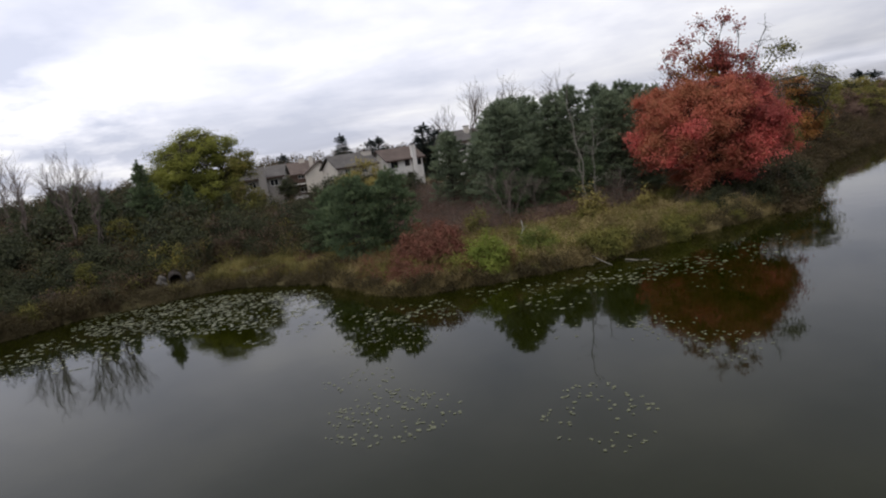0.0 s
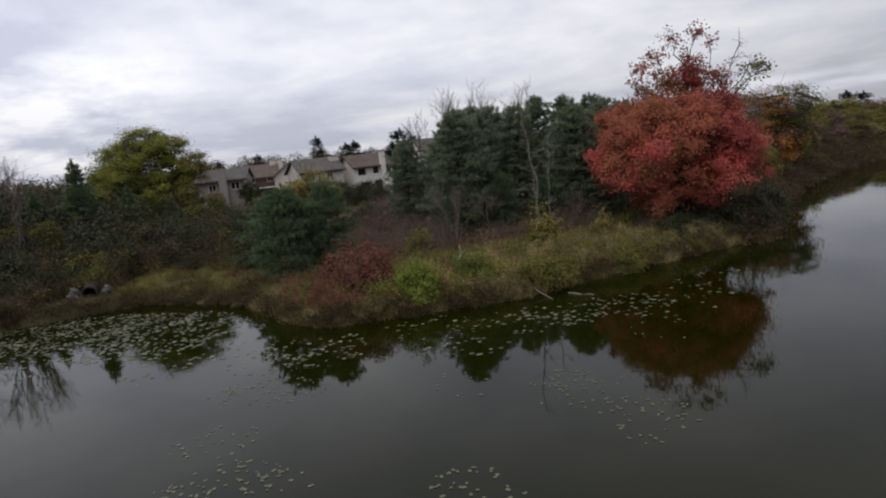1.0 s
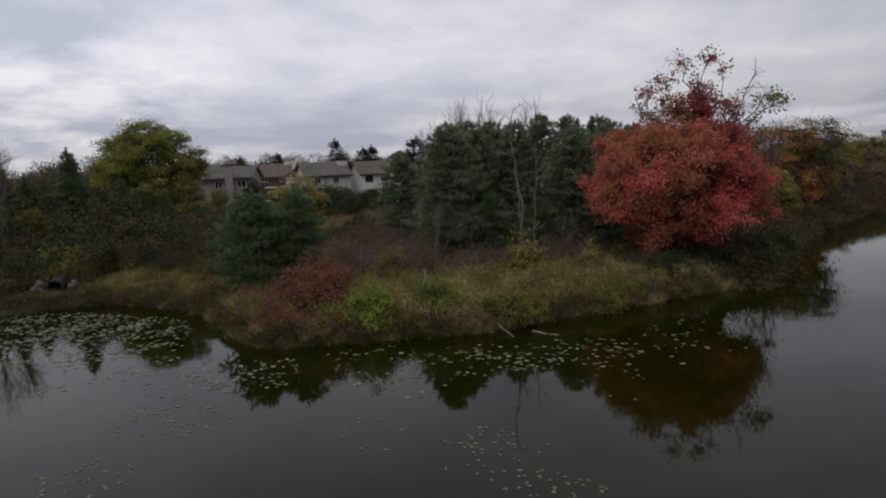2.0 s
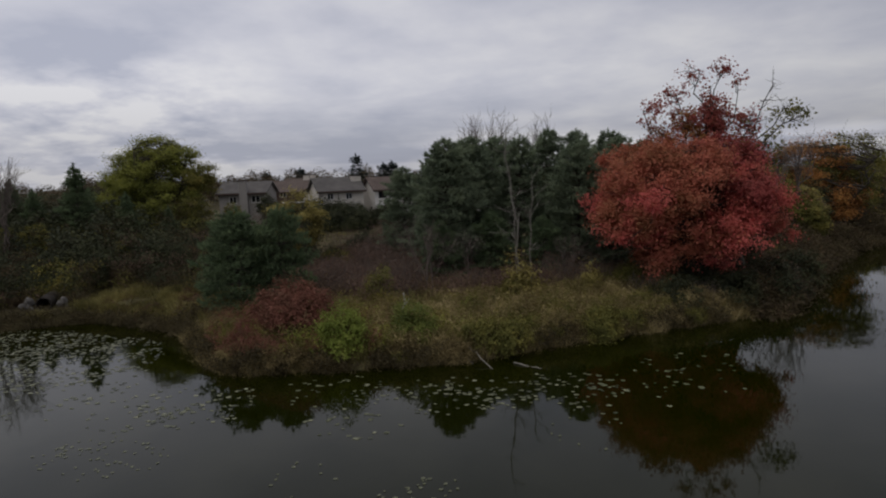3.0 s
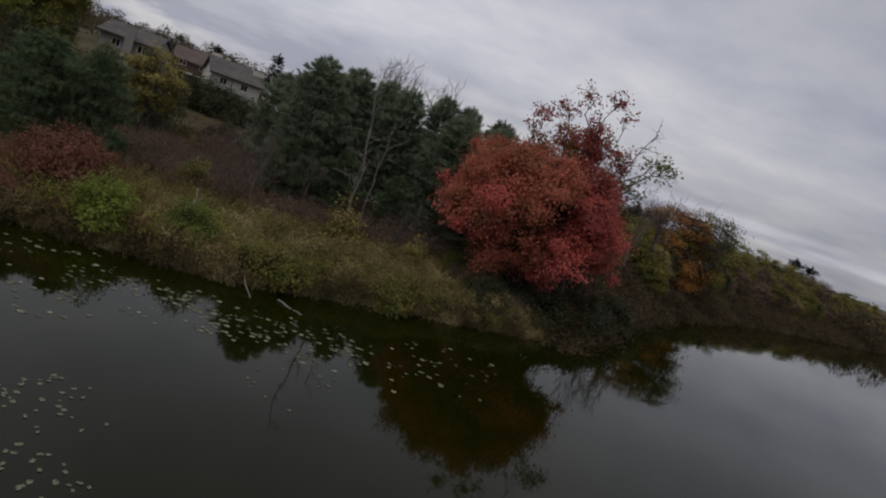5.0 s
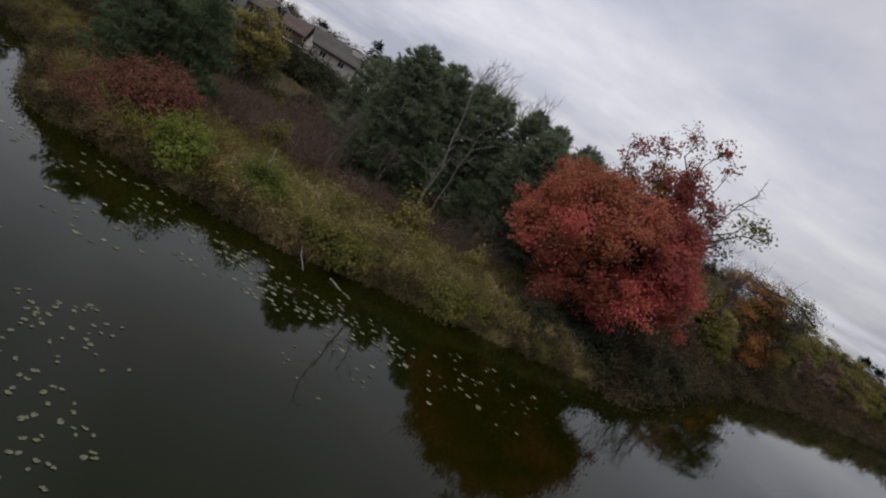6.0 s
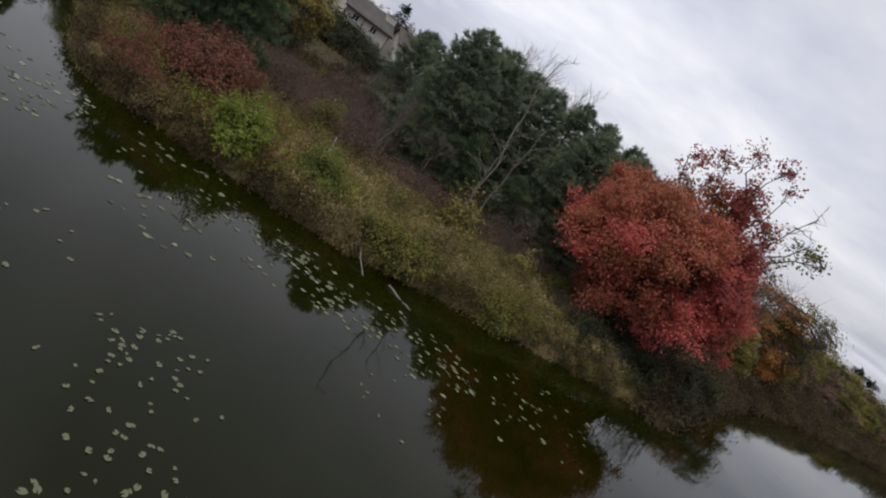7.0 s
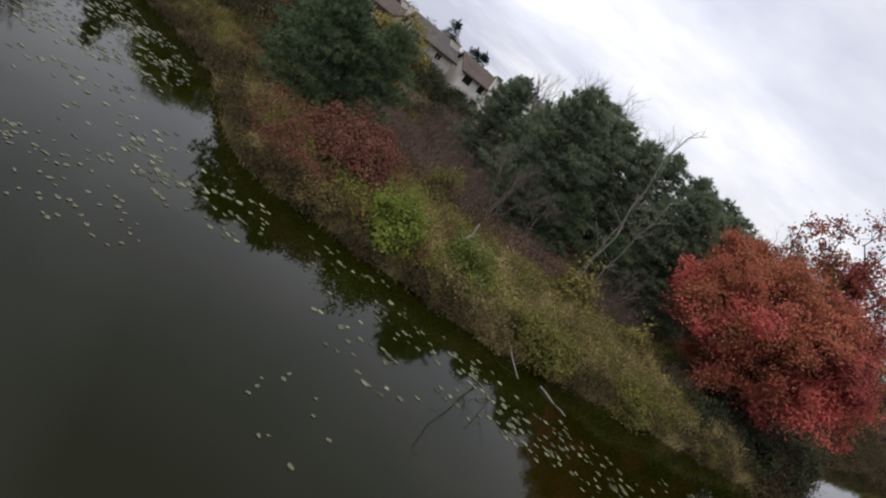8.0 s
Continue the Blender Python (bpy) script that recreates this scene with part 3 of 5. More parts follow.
def gable_walls(w, d, eave, ridge, holes, thick=0.25):
    """Front wall (towards -y) with real openings, side walls with gables on x, back wall."""
    bm = bmesh.new()
    xs = sorted({-w / 2, w / 2, *[h[0] - h[2] / 2 for h in holes], *[h[0] + h[2] / 2 for h in holes]})
    zs = sorted({-1.5, eave, *[h[1] - h[3] / 2 for h in holes], *[h[1] + h[3] / 2 for h in holes]})
    for x0, x1 in zip(xs[:-1], xs[1:]):
        for z0, z1 in zip(zs[:-1], zs[1:]):
            mx, mz = (x0 + x1) / 2, (z0 + z1) / 2
            if any(abs(mx - h[0]) < h[2] / 2 and abs(mz - h[1]) < h[3] / 2 for h in holes):
                continue
            bmesh.ops.create_cube(bm, size=1.0, matrix=Matrix.Translation((mx, -d / 2 + thick / 2, mz)) @ Matrix.Diagonal((x1 - x0, thick, z1 - z0, 1)))
    bmesh.ops.create_cube(bm, size=1.0, matrix=Matrix.Translation((0, d / 2 - thick / 2, eave / 2 - 0.75)) @ Matrix.Diagonal((w, thick, eave + 1.5, 1)))
    for s in (-1, 1):
        x0, x1 = s * w / 2, s * (w / 2 - thick)
        prof = [(-d / 2 + thick, -1.5), (d / 2 - thick, -1.5), (d / 2 - thick, eave), (0, ridge - 0.12), (-d / 2 + thick, eave)]
        a = [bm.verts.new((x0, y, z)) for y, z in prof]
        b = [bm.verts.new((x1, y, z)) for y, z in prof]
        bm.faces.new(a)
        bm.faces.new(b[::-1])
        for i in range(5):
            bm.faces.new((a[i], a[(i + 1) % 5], b[(i + 1) % 5], b[i]))
    bmesh.ops.recalc_face_normals(bm, faces=bm.faces[:])
    return bm


def gable_roof(w, d, eave, ridge, over=0.45, thick=0.2):
    bm = bmesh.new()
    k = (ridge - eave) / (d / 2)
    lo = eave - over * k
    prof = [(-d / 2 - over, lo), (0, ridge), (d / 2 + over, lo), (d / 2 + over, lo + thick), (0, ridge + thick), (-d / 2 - over, lo + thick)]
    a = [bm.verts.new((-w / 2 - over, y, z)) for y, z in prof]
    b = [bm.verts.new((w / 2 + over, y, z)) for y, z in prof]
    for q in ((0, 1, 4, 5), (1, 2, 3, 4)):
        bm.faces.new([a[i] for i in q])
        bm.faces.new([b[i] for i in reversed(q)])
    for i in range(6):
        bm.faces.new((a[i], a[(i + 1) % 6], b[(i + 1) % 6], b[i]))
    bmesh.ops.recalc_face_normals(bm, faces=bm.faces[:])
    return bm


def window_part(root, x, z, w, h, y, trim, panes=2):
    fr = bmesh.new()
    t = 0.09
    for cx, cz, sx, sz in [(x, z + h / 2 - t / 2, w, t), (x, z - h / 2 + t / 2, w, t)] + [(x - w / 2 + t / 2 + i * (w - t) / panes, z, t, h - 2 * t) for i in range(panes + 1)]:
        bmesh.ops.create_cube(fr, size=1.0, matrix=Matrix.Translation((cx, y - 0.02, cz)) @ Matrix.Diagonal((sx, 0.12, sz, 1)))
    win = part("window", fr, trim, root)
    step = (w - t) / panes
    for i in range(panes):
        part("pane", box_bm(x - w / 2 + t / 2 + (i + 0.5) * step, y + 0.02, z, step - t, 0.03, h - 2 * t), GLASS_M, win)


def house(x, y, z, turn, w, d, eave, ridge, wall, roof, trim, label, windows=(), doors=(), chimneys=(), fascia=None, boxes=()):
    root = empty("house", x, y, z, label, "house", "houses on the hill", turn=turn)
    holes = [(a, b, c, e) for a, b, c, e, _ in windows] + [(a, b, c, e) for a, b, c, e in doors]
    part("wall", gable_walls(w, d, eave, ridge, holes), wall, root)
    part("roof", gable_roof(w, d, eave, ridge), roof, root)
    part("fascia", box_bm(0, -d / 2 - 0.50, eave - 0.45 * (ridge - eave) / (d / 2) + 0.06, w + 0.9, 0.06, 0.26), fascia or TRIM_DARK, root)
    for a, b, c, e, n in windows:
        window_part(root, a, b, c, e, -d / 2 + 0.10, trim, n)
    for a, b, c, e in doors:
        fr = bmesh.new()
        for cx, cz, sx, sz in ((a, b + e / 2 - 0.05, c, 0.1), (a - c / 2 + 0.05, b, 0.1, e), (a + c / 2 - 0.05, b, 0.1, e), (a, b, 0.09, e)):
            bmesh.ops.create_cube(fr, size=1.0, matrix=Matrix.Translation((cx, -d / 2 + 0.08, cz)) @ Matrix.Diagonal((sx, 0.12, sz, 1)))
        dr = part("door", fr, trim, root, "dark framed sliding patio door")
        part("pane", box_bm(a, -d / 2 + 0.14, b, c - 0.2, 0.03, e - 0.15), GLASS_M, dr)
    for cx, cy, sx, sy, z0, z1, mat in chimneys:
        ch = part("chimney", box_bm(cx, cy, (z0 + z1) / 2, sx, sy, z1 - z0, 0.03), mat, root)
        part("cap", box_bm(cx, cy, z1 + 0.05, sx + 0.16, sy + 0.16, 0.12, 0.02), TRIM_DARK, ch)
    for bx, by, bz, sx, sy, sz, mat, nm in boxes:
        part(nm, box_bm(bx, by, bz, sx, sy, sz, 0.02), mat, root)
    return root


# white stuccoed house with brown roof, seen between the trees
house(-22.7, 97.2, 3.5, 36, 6.6, 7.0, 4.55, 6.35, STUCCO_WHITE, ROOF_BROWN, TRIM_DARK, "white stuccoed two-storey house with a brown shingled roof",
      windows=[(-2.1, 3.75, 1.35, 1.15, 2), (0.35, 3.8, 0.95, 1.1, 2), (-1.7, 1.5, 1.5, 1.0, 2), (2.6, 3.75, 0.85, 1.15, 1)],
      doors=[(0.75, 1.1, 1.35, 2.05)],
      chimneys=[(1.6, -3.75, 0.8, 0.6, -1.0, 6.75, STUCCO_WHITE)])
# beige house beside it
house(-30.2, 93.1, 3.5, 36, 6.8, 8.0, 4.6, 6.5, STUCCO_BEIGE, ROOF_GREY, TRIM_WHITE, "beige two-storey house with a grey shingled roof and wide chimney",
      windows=[(-1.75, 3.75, 1.0, 0.95, 2), (1.15, 3.75, 1.0, 0.95, 2), (1.45, 1.75, 1.3, 0.8, 2)],
      chimneys=[(3.1, -0.9, 1.5, 1.3, 4.4, 6.75, STUCCO_BEIGE)],
      boxes=[(-3.47, -4.1, 2.2, 0.09, 0.09, 4.4, TRIM_DARK, "downpipe"), (-0.55, -4.06, 2.2, 0.08, 0.08, 4.4, TRIM_DARK, "downpipe")])
# dark brown house further along
house(-50.0, 118.0, 3.0, 24, 7.4, 8.5, 4.7, 6.7, SIDING_BROWN, ROOF_BROWN, TRIM_WHITE, "dark brown sided house with a deck, further up the hill",
      windows=[(-2.0, 4.2, 1.3, 1.1, 2), (1.6, 4.2, 1.3, 1.1, 2), (1.8, 1.4, 1.6, 1.1, 2)],
      chimneys=[(2.6, 0.6, 1.2, 0.9, 5.4, 7.9, STUCCO_BEIGE)],
      boxes=[(0.4, -5.6, 2.6, 5.0, 2.4, 0.18, TRIM_WHITE, "deck"), (-1.9, -6.6, 1.0, 0.16, 0.16, 3.1, TRIM_DARK, "deck_post"), (2.7, -6.6, 1.0, 0.16, 0.16, 3.1, TRIM_DARK, "deck_post"),
             (0.4, -6.72, 3.4, 5.0, 0.07, 0.09, TRIM_DARK, "deck_rail")])
house(-42.2, 113.0, 3.2, 112, 6.0, 5.6, 4.5, 6.5, STUCCO_BEIGE, ROOF_BROWN, TRIM_WHITE, "beige gabled house between its neighbours",
      windows=[(-1.2, 3.6, 1.0, 1.1, 2), (1.4, 3.6, 1.0, 1.1, 2)], chimneys=[(1.0, 1.2, 0.9, 0.8, 5.2, 7.7, STUCCO_BEIGE)])
# grey house with tall chimney on its front
house(-45.3, 92.6, 3.5, 15, 7.2, 7.5, 4.7, 6.3, SIDING_GREY, ROOF_GREY, TRIM_WHITE, "grey sided two-storey house with a tall front chimney",
      windows=[(-1.45, 3.6, 1.2, 1.15, 2), (2.1, 3.7, 1.4, 1.15, 2), (-1.2, 1.2, 1.3, 0.8, 2)],
      chimneys=[(0.35, -4.0, 1.25, 0.7, -1.2, 6.6, SIDING_GREY)])
# white gable behind the pines
house(-11.4, 105.5, 5.2, 29, 8.0, 6.5, 4.5, 6.3, STUCCO_WHITE, ROOF_GREY, TRIM_DARK, "white house half hidden behind the pines",
      windows=[(-1.5, 3.4, 1.2, 1.1, 2), (1.6, 3.4, 1.2, 1.1, 2)], chimneys=[(0.6, -1.0, 0.8, 0.8, 5.0, 7.0, STUCCO_BEIGE)])
# low white house behind the big green tree
house(-59.5, 84.5, 2.9, 30, 7.0, 6.0, 2.9, 4.6, STUCCO_WHITE, ROOF_GREY, TRIM_DARK, "low white house behind the green tree",
      windows=[(-1.6, 1.7, 1.1, 1.1, 2), (1.6, 1.7, 1.1, 1.1, 2)])
# a roof of the next street
house(-57.0, 138.0, 3.6, 20, 9.0, 8.0, 4.4, 6.6, SIDING_BROWN, ROOF_BROWN, TRIM_WHITE, "distant brown house of the next street",
      windows=[(-2.2, 3.6, 1.2, 1.1, 2), (1.8, 3.6, 1.2, 1.1, 2)], chimneys=[(2.0, 0.8, 0.9, 0.8, 5.4, 7.4, STUCCO_BEIGE)])

# utility pole over the thicket
POLE_WOOD = rough_material("weathered_pole_wood", [(0.3, (0.28, 0.26, 0.24)), (0.7, (0.45, 0.43, 0.40))], 2, 20, stretch=(1, 1, 0.2))
pole = empty("utility_pole", -58.0, 64.0, at_ground(-58.0, 64.0, 0.3), "grey weathered wooden utility pole over the thicket", "pole", turn=25)
part_mesh("shaft", faces_mesh("shaft", *tubes([limb([(0, 0, 0.0), (0, 0, 3.0), (0.02, 0, 6.0), (0.03, 0, 8.3)], 0.15, 0.10)], 8), POLE_WOOD, True), pole)
part("crossarm", box_bm(0.03, -0.12, 7.7, 2.0, 0.10, 0.12, 0.01), POLE_WOOD, pole)
for ix in (-0.85, -0.35, 0.4, 0.9):
    bm = bmesh.new()
    bmesh.ops.create_cone(bm, cap_ends=True, segments=8, radius1=0.05, radius2=0.03, depth=0.16, matrix=pose(ix, -0.12, 7.84))
    part("insulator", bm, TRIM_WHITE, pole)

# white car parked beside the beige house
CAR_PAINT, _n, _l, _b = material("white_car_paint")
_b.inputs["Base Color"].default_value = (0.72, 0.72, 0.73, 1)
_b.inputs["Roughness"].default_value = 0.25
TYRE = rough_material("tyre_rubber", [(0.3, (0.015, 0.015, 0.016)), (0.7, (0.03, 0.03, 0.03))], 6, 40)


def loft(sections, across):
    """A closed body through profiles of (x, z) points, each at its own y."""
    bm = bmesh.new()
    rings = [[bm.verts.new((x, y, z)) for x, z in sec] for sec, y in zip(sections, across)]
    k = len(rings[0])
    for a, b in zip(rings[:-1], rings[1:]):
        for i in range(k):
            bm.faces.new((a[i], a[(i + 1) % k], b[(i + 1) % k], b[i]))
    bm.faces.new(rings[0][::-1])
    bm.faces.new(rings[-1])
    bmesh.ops.recalc_face_normals(bm, faces=bm.faces[:])
    bmesh.ops.bevel(bm, geom=bm.edges[:], offset=0.04, segments=2, affect="EDGES")
    return bm


car = empty("car", -39.4, 95.6, at_ground(-39.4, 95.6), "white saloon car parked beside the beige house", "car", turn=30)
low = [(-2.2, 0.35), (2.2, 0.35), (2.25, 0.7), (1.1, 0.95), (-1.5, 0.98), (-2.25, 0.85)]
part("body", loft([low, low], [-0.88, 0.88]), CAR_PAINT, car)
cabin = [(-1.6, 0.97), (1.05, 0.94), (0.35, 1.40), (-0.95, 1.44)]
part("window", loft([[(x * 0.98, z - 0.02) for x, z in cabin], [(x * 0.98, z - 0.02) for x, z in cabin]], [-0.76, 0.76]), GLASS_M, car, "dark car windows")
part("roof", loft([[(-1.0, 1.41), (0.4, 1.38), (0.3, 1.46), (-0.9, 1.49)]] * 2, [-0.70, 0.70]), CAR_PAINT, car)
for wx in (-1.35, 1.35):
    for wy in (-0.8, 0.8):
        bm = bmesh.new()
        bmesh.ops.create_cone(bm, cap_ends=True, segments=18, radius1=0.33, radius2=0.33, depth=0.22, matrix=pose(wx, wy, 0.33, 90, 0, 0))
        bmesh.ops.bevel(bm, geom=bm.edges[:], offset=0.03, segments=1, affect="EDGES")
        part("wheel", bm, TYRE, car)

# ---------------------------------------------------------------- the large trees
def maple_lobes(rng):
    """Flattened boughs over the crown's shell, with a gap low down between the two stems."""
    lobes = []
    while len(lobes) < 74:
        d = unit(rng.normal(size=3))
        k = 1 / (np.abs(d) ** 2.7).sum() ** (1 / 2.7)
        r = k * rng.uniform(0.74, 0.93)
        c = np.array([-0.5, 0.0, 6.0]) + d * r * np.array([6.4 if d[0] < 0 else 5.9, 4.8, 5.0])
        if c[2] < 2.7 + 0.35 * max(0.0, c[0] - 3) or (c[2] < 4.4 and c[1] > 1.5) or (1.4 < c[0] < 4.0 and c[2] < 3.7):
            continue
        if (c[2] < 4.0 and c[0] < -4.2) or (c[2] < 4.9 and c[0] > 3.7):
            continue
        if any(((c - np.array(o[:3])) / np.array([1, 1, 0.62])) @ ((c - np.array(o[:3])) / np.array([1, 1, 0.62])) < 1.6 for o in lobes):
            continue
        size = rng.uniform(1.35, 2.15)
        tone = 0.5 * (c[2] - 6.0) / 4 + rng.normal() * 0.35
        which = 2 if c[0] > 1.0 and tone > 0.15 else (1 if c[0] < 1.5 and -0.35 < tone and c[0] > -5.5 else 0)
        lobes.append((c[0], c[1], c[2], size, size, size * 0.74, size ** 2, which))
    for _ in range(16):
        c = np.array([-0.5, -0.4, 6.6]) + rng.uniform(-1, 1, 3) * np.array([4.2, 2.8, 2.6])
        lobes.append((c[0], c[1], c[2], 1.9, 1.9, 1.3, 2.2, 2 if c[0] > 0.5 else 0))
    return lobes


lobes = maple_lobes(np.random.default_rng(10))
maple = broadleaf("maple_tree", 11, 10.6, 1.4, lobes, 900, 0.74, 190, 0.165, [MAPLE_RED, MAPLE_ORANGE, MAPLE_DEEP], BARK, 0.30, "broad red maple in full autumn colour at the water's edge", flat=0.8, hollow=0.15, jitter=0.6,
                  feet=[((1.2, -0.4), (-1.2, 0.0, 9.6)), ((3.4, -0.2), (3.0, 0.4, 9.2)), ((0.4, 0.6), (-3.0, 1.0, 8.6))])
maple.matrix_basis = pose(15.6, 50.6, at_ground(15.6, 50.6) - 0.1, 0, 0, 0)


def open_tree(name, seed, fork, limbs, bark, trunk_r, mats, label, leaf=0.22, per=12):
    """A tree seen through: named main limbs, each with side branches, twigs and loose leaves at the twigs' ends.
    limbs: end point, share of twigs in leaf, material."""
    rng = np.random.default_rng(seed)
    root = new(name)
    tagged(root, label, "tree")
    trunk = bend(rng, (0, 0, -0.3), (0.2, 0, fork), 6, 0, 0.03)
    paths, leaves = [], {}
    for (ex, ey, ez), share, which in limbs:
        end = np.array([ex, ey, ez], float)
        start = np.array([0.2, 0, fork * rng.uniform(0.78, 1.0)])
        line = bend(rng, start, end, 7, -0.06, 0.07)
        reach = np.linalg.norm(end - start)
        paths.append(limb(line, trunk_r * 0.42, 0.025))
        for _ in range(11):
            t = rng.uniform(0.38, 1.0)
            k = min(5, int(t * 6))
            foot = line[k] + (line[k + 1] - line[k]) * (t * 6 - k)
            way = unit(unit(end - start) + rng.normal(size=3) * 0.75 + np.array([0, 0, 0.25]))
            tip = foot + way * rng.uniform(0.7, 1.15) * (1.25 - 0.5 * t) * reach / 7
            twig = bend(rng, foot, tip, 5, 0, 0.08)
            paths.append(limb(twig, 0.035, 0.012))
            for _ in range(5):
                j = int(rng.integers(1, 5))
                e = twig[j] + unit(way + rng.normal(size=3) * 0.8) * rng.uniform(0.3, 0.85)
                paths.append(limb(bend(rng, twig[j], e, 3), 0.014, 0.007))
                if rng.uniform() < share:
                    m = int(rng.integers(per // 2, per * 2))
                    leaves.setdefault(which, []).append(e + rng.normal(size=(m, 3)) * np.array([0.24, 0.24, 0.2]))
    part_mesh("trunk", faces_mesh("trunk", *tubes([limb(trunk, trunk_r, trunk_r * 0.6)], 8), bark, True), root)
    part_mesh("branchwork", faces_mesh("branchwork", *tubes(paths, 5), bark, True), root)
    for which, lots in leaves.items():
        c = np.concatenate(lots)
        v, f = leaf_quads(rng, c, np.repeat([[0, 0, 0.8]], len(c), 0), leaf, leaf * 0.75, 1.0)
        part_mesh("crown", faces_mesh("crown", v, f, mats[which]), root)
    return root


russet = open_tree("maple_tree", 12, 7.5,
                   [((-4.5, 0, 13.4), 0.85, 0), ((-2.0, 0.5, 14.6), 0.75, 0), ((-0.4, -0.3, 16.2), 0.5, 0), ((1.3, 0.2, 16.0), 0.8, 0), ((0.3, -0.5, 15.0), 1.0, 0), ((1.6, 0.5, 13.4), 1.0, 0), ((-0.8, 0.5, 13.0), 1.0, 1), ((2.3, -0.3, 14.6), 0.8, 0), ((0.6, 0.6, 14.0), 0.8, 0), ((-3.2, 0, 11.6), 0.95, 1), ((-1.2, -0.4, 11.8), 0.95, 1),
                    ((3.4, 0.2, 12.6), 0.9, 0), ((2.4, 0, 11.0), 0.9, 1), ((4.9, 0.2, 15.0), 0.04, 0), ((5.6, 0, 13.2), 0.12, 2), ((6.9, 0.3, 12.4), 0.85, 2), ((4.6, 0.3, 10.6), 0.75, 2)],
                   BARK, 0.3, [OAK_RUSSET, ORANGE, OLIVE_GOLD], "tall sparse maple with thinning russet leaves")
russet.matrix_basis = pose(17.0, 54.5, at_ground(17.0, 54.5), 0, 0, 0)

orange_tree = broadleaf("tree", 13, 8.6, 1.0, [(-0.6, 0, 5.0, 3.0, 3.0, 3.6, 1, 0), (2.2, 0.4, 5.6, 2.6, 2.6, 3.0, 0.7, 1), (0.2, -1.0, 2.8, 2.8, 2.6, 1.8, 0.5, 0)], 210, 0.8, 130, 0.16, [ORANGE, OLIVE_GOLD], BARK, 0.2, "orange and olive autumn tree beside the red maple", stems=2)
orange_tree.matrix_basis = pose(36.6, 86.0, at_ground(36.6, 86.0)) @ Matrix.Scale(1.5, 4)

green_tree = broadleaf("tree", 14, 14.0, 2.6, [(0.2, 0, 11.6, 3.2, 3.0, 2.1, 1.0, 0), (-3.2, -0.4, 10.0, 2.9, 2.8, 2.2, 0.9, 0), (3.4, -0.4, 10.4, 2.8, 2.7, 2.1, 0.9, 0), (-5.2, 0, 7.4, 2.7, 2.6, 2.2, 0.8, 0), (5.4, 0, 8.2, 2.5, 2.4, 2.1, 0.8, 1),
                                                (0, -3.2, 8.4, 3.4, 2.6, 2.6, 1.0, 0), (-3.0, -2.6, 5.6, 3.0, 2.6, 2.3, 0.8, 0), (3.2, -2.8, 6.0, 3.0, 2.6, 2.4, 0.8, 0), (-5.6, -0.5, 4.6, 2.6, 2.4, 2.0, 0.6, 0), (5.4, -1, 4.4, 2.8, 2.4, 2.2, 0.6, 1), (0, 2.5, 8.0, 4.5, 3.0, 3.4, 0.8, 0), (0.4, -3.0, 4.2, 2.8, 2.0, 1.9, 0.5, 0)],
                       430, 0.95, 200, 0.19, [YELLOW_GREEN, OLIVE_GOLD], BARK, 0.4, "large round tree turning from green to yellow", stems=2, twigs=1, hollow=0.4)
green_tree.matrix_basis = pose(-44.4, 70.0, at_ground(-44.4, 70.0)) @ Matrix.Diagonal((1.05, 0.98, 1.03, 1))

# pines: four shapes, set out as they stand
PINE_A = pine("pine_tree", 21, 11.2, 3.9, NEEDLES, BARK, "full white pine with soft blue-green needles", power=0.52, tuft=0.42, droop=0.06)
PINE_B = pine("pine_tree", 22, 12.0, 3.2, NEEDLES, BARK, "tall white pine with an uneven open crown", dense=0.9, power=0.55, tuft=0.42, droop=0.05)
PINE_C = pine("pine_tree", 23, 7.2, 4.4, DARK_NEEDLES, BARK, "young bushy white pine, green to the ground", power=0.62, low=0.02, dense=1.1, tuft=0.40)
PINE_D = pine("pine_tree", 25, 11.0, 2.9, DARK_NEEDLES, BARK, "dark pointed pine in the thicket", dense=0.9, power=0.8, tuft=0.40)
SPRUCE = pine("spruce_tree", 24, 13.0, 2.8, SPRUCE_NEEDLES, BARK, "dark pointed spruce standing behind the houses", whorl=0.5, droop=-0.28, dense=0.8, power=1.0)


def put(kinds, spots, group):
    """The first spot of a kind takes the thing itself, the others copies. spots: (kind, x, y, scale, turn[, widen])."""
    used = set()
    for k, x, y, s, turn, *wide in spots:
        wx = s * (wide[0] if wide else 1.0)
        m = pose(x, y, at_ground(x, y, 0.05), 0, 0, turn) @ Matrix.Diagonal((wx, wx, s, 1))
        if k in used:
            ob = copy_thing(kinds[k], m)
        else:
            used.add(k)
            ob = kinds[k]
            ob.matrix_basis = m
        tagged(ob, group=group)


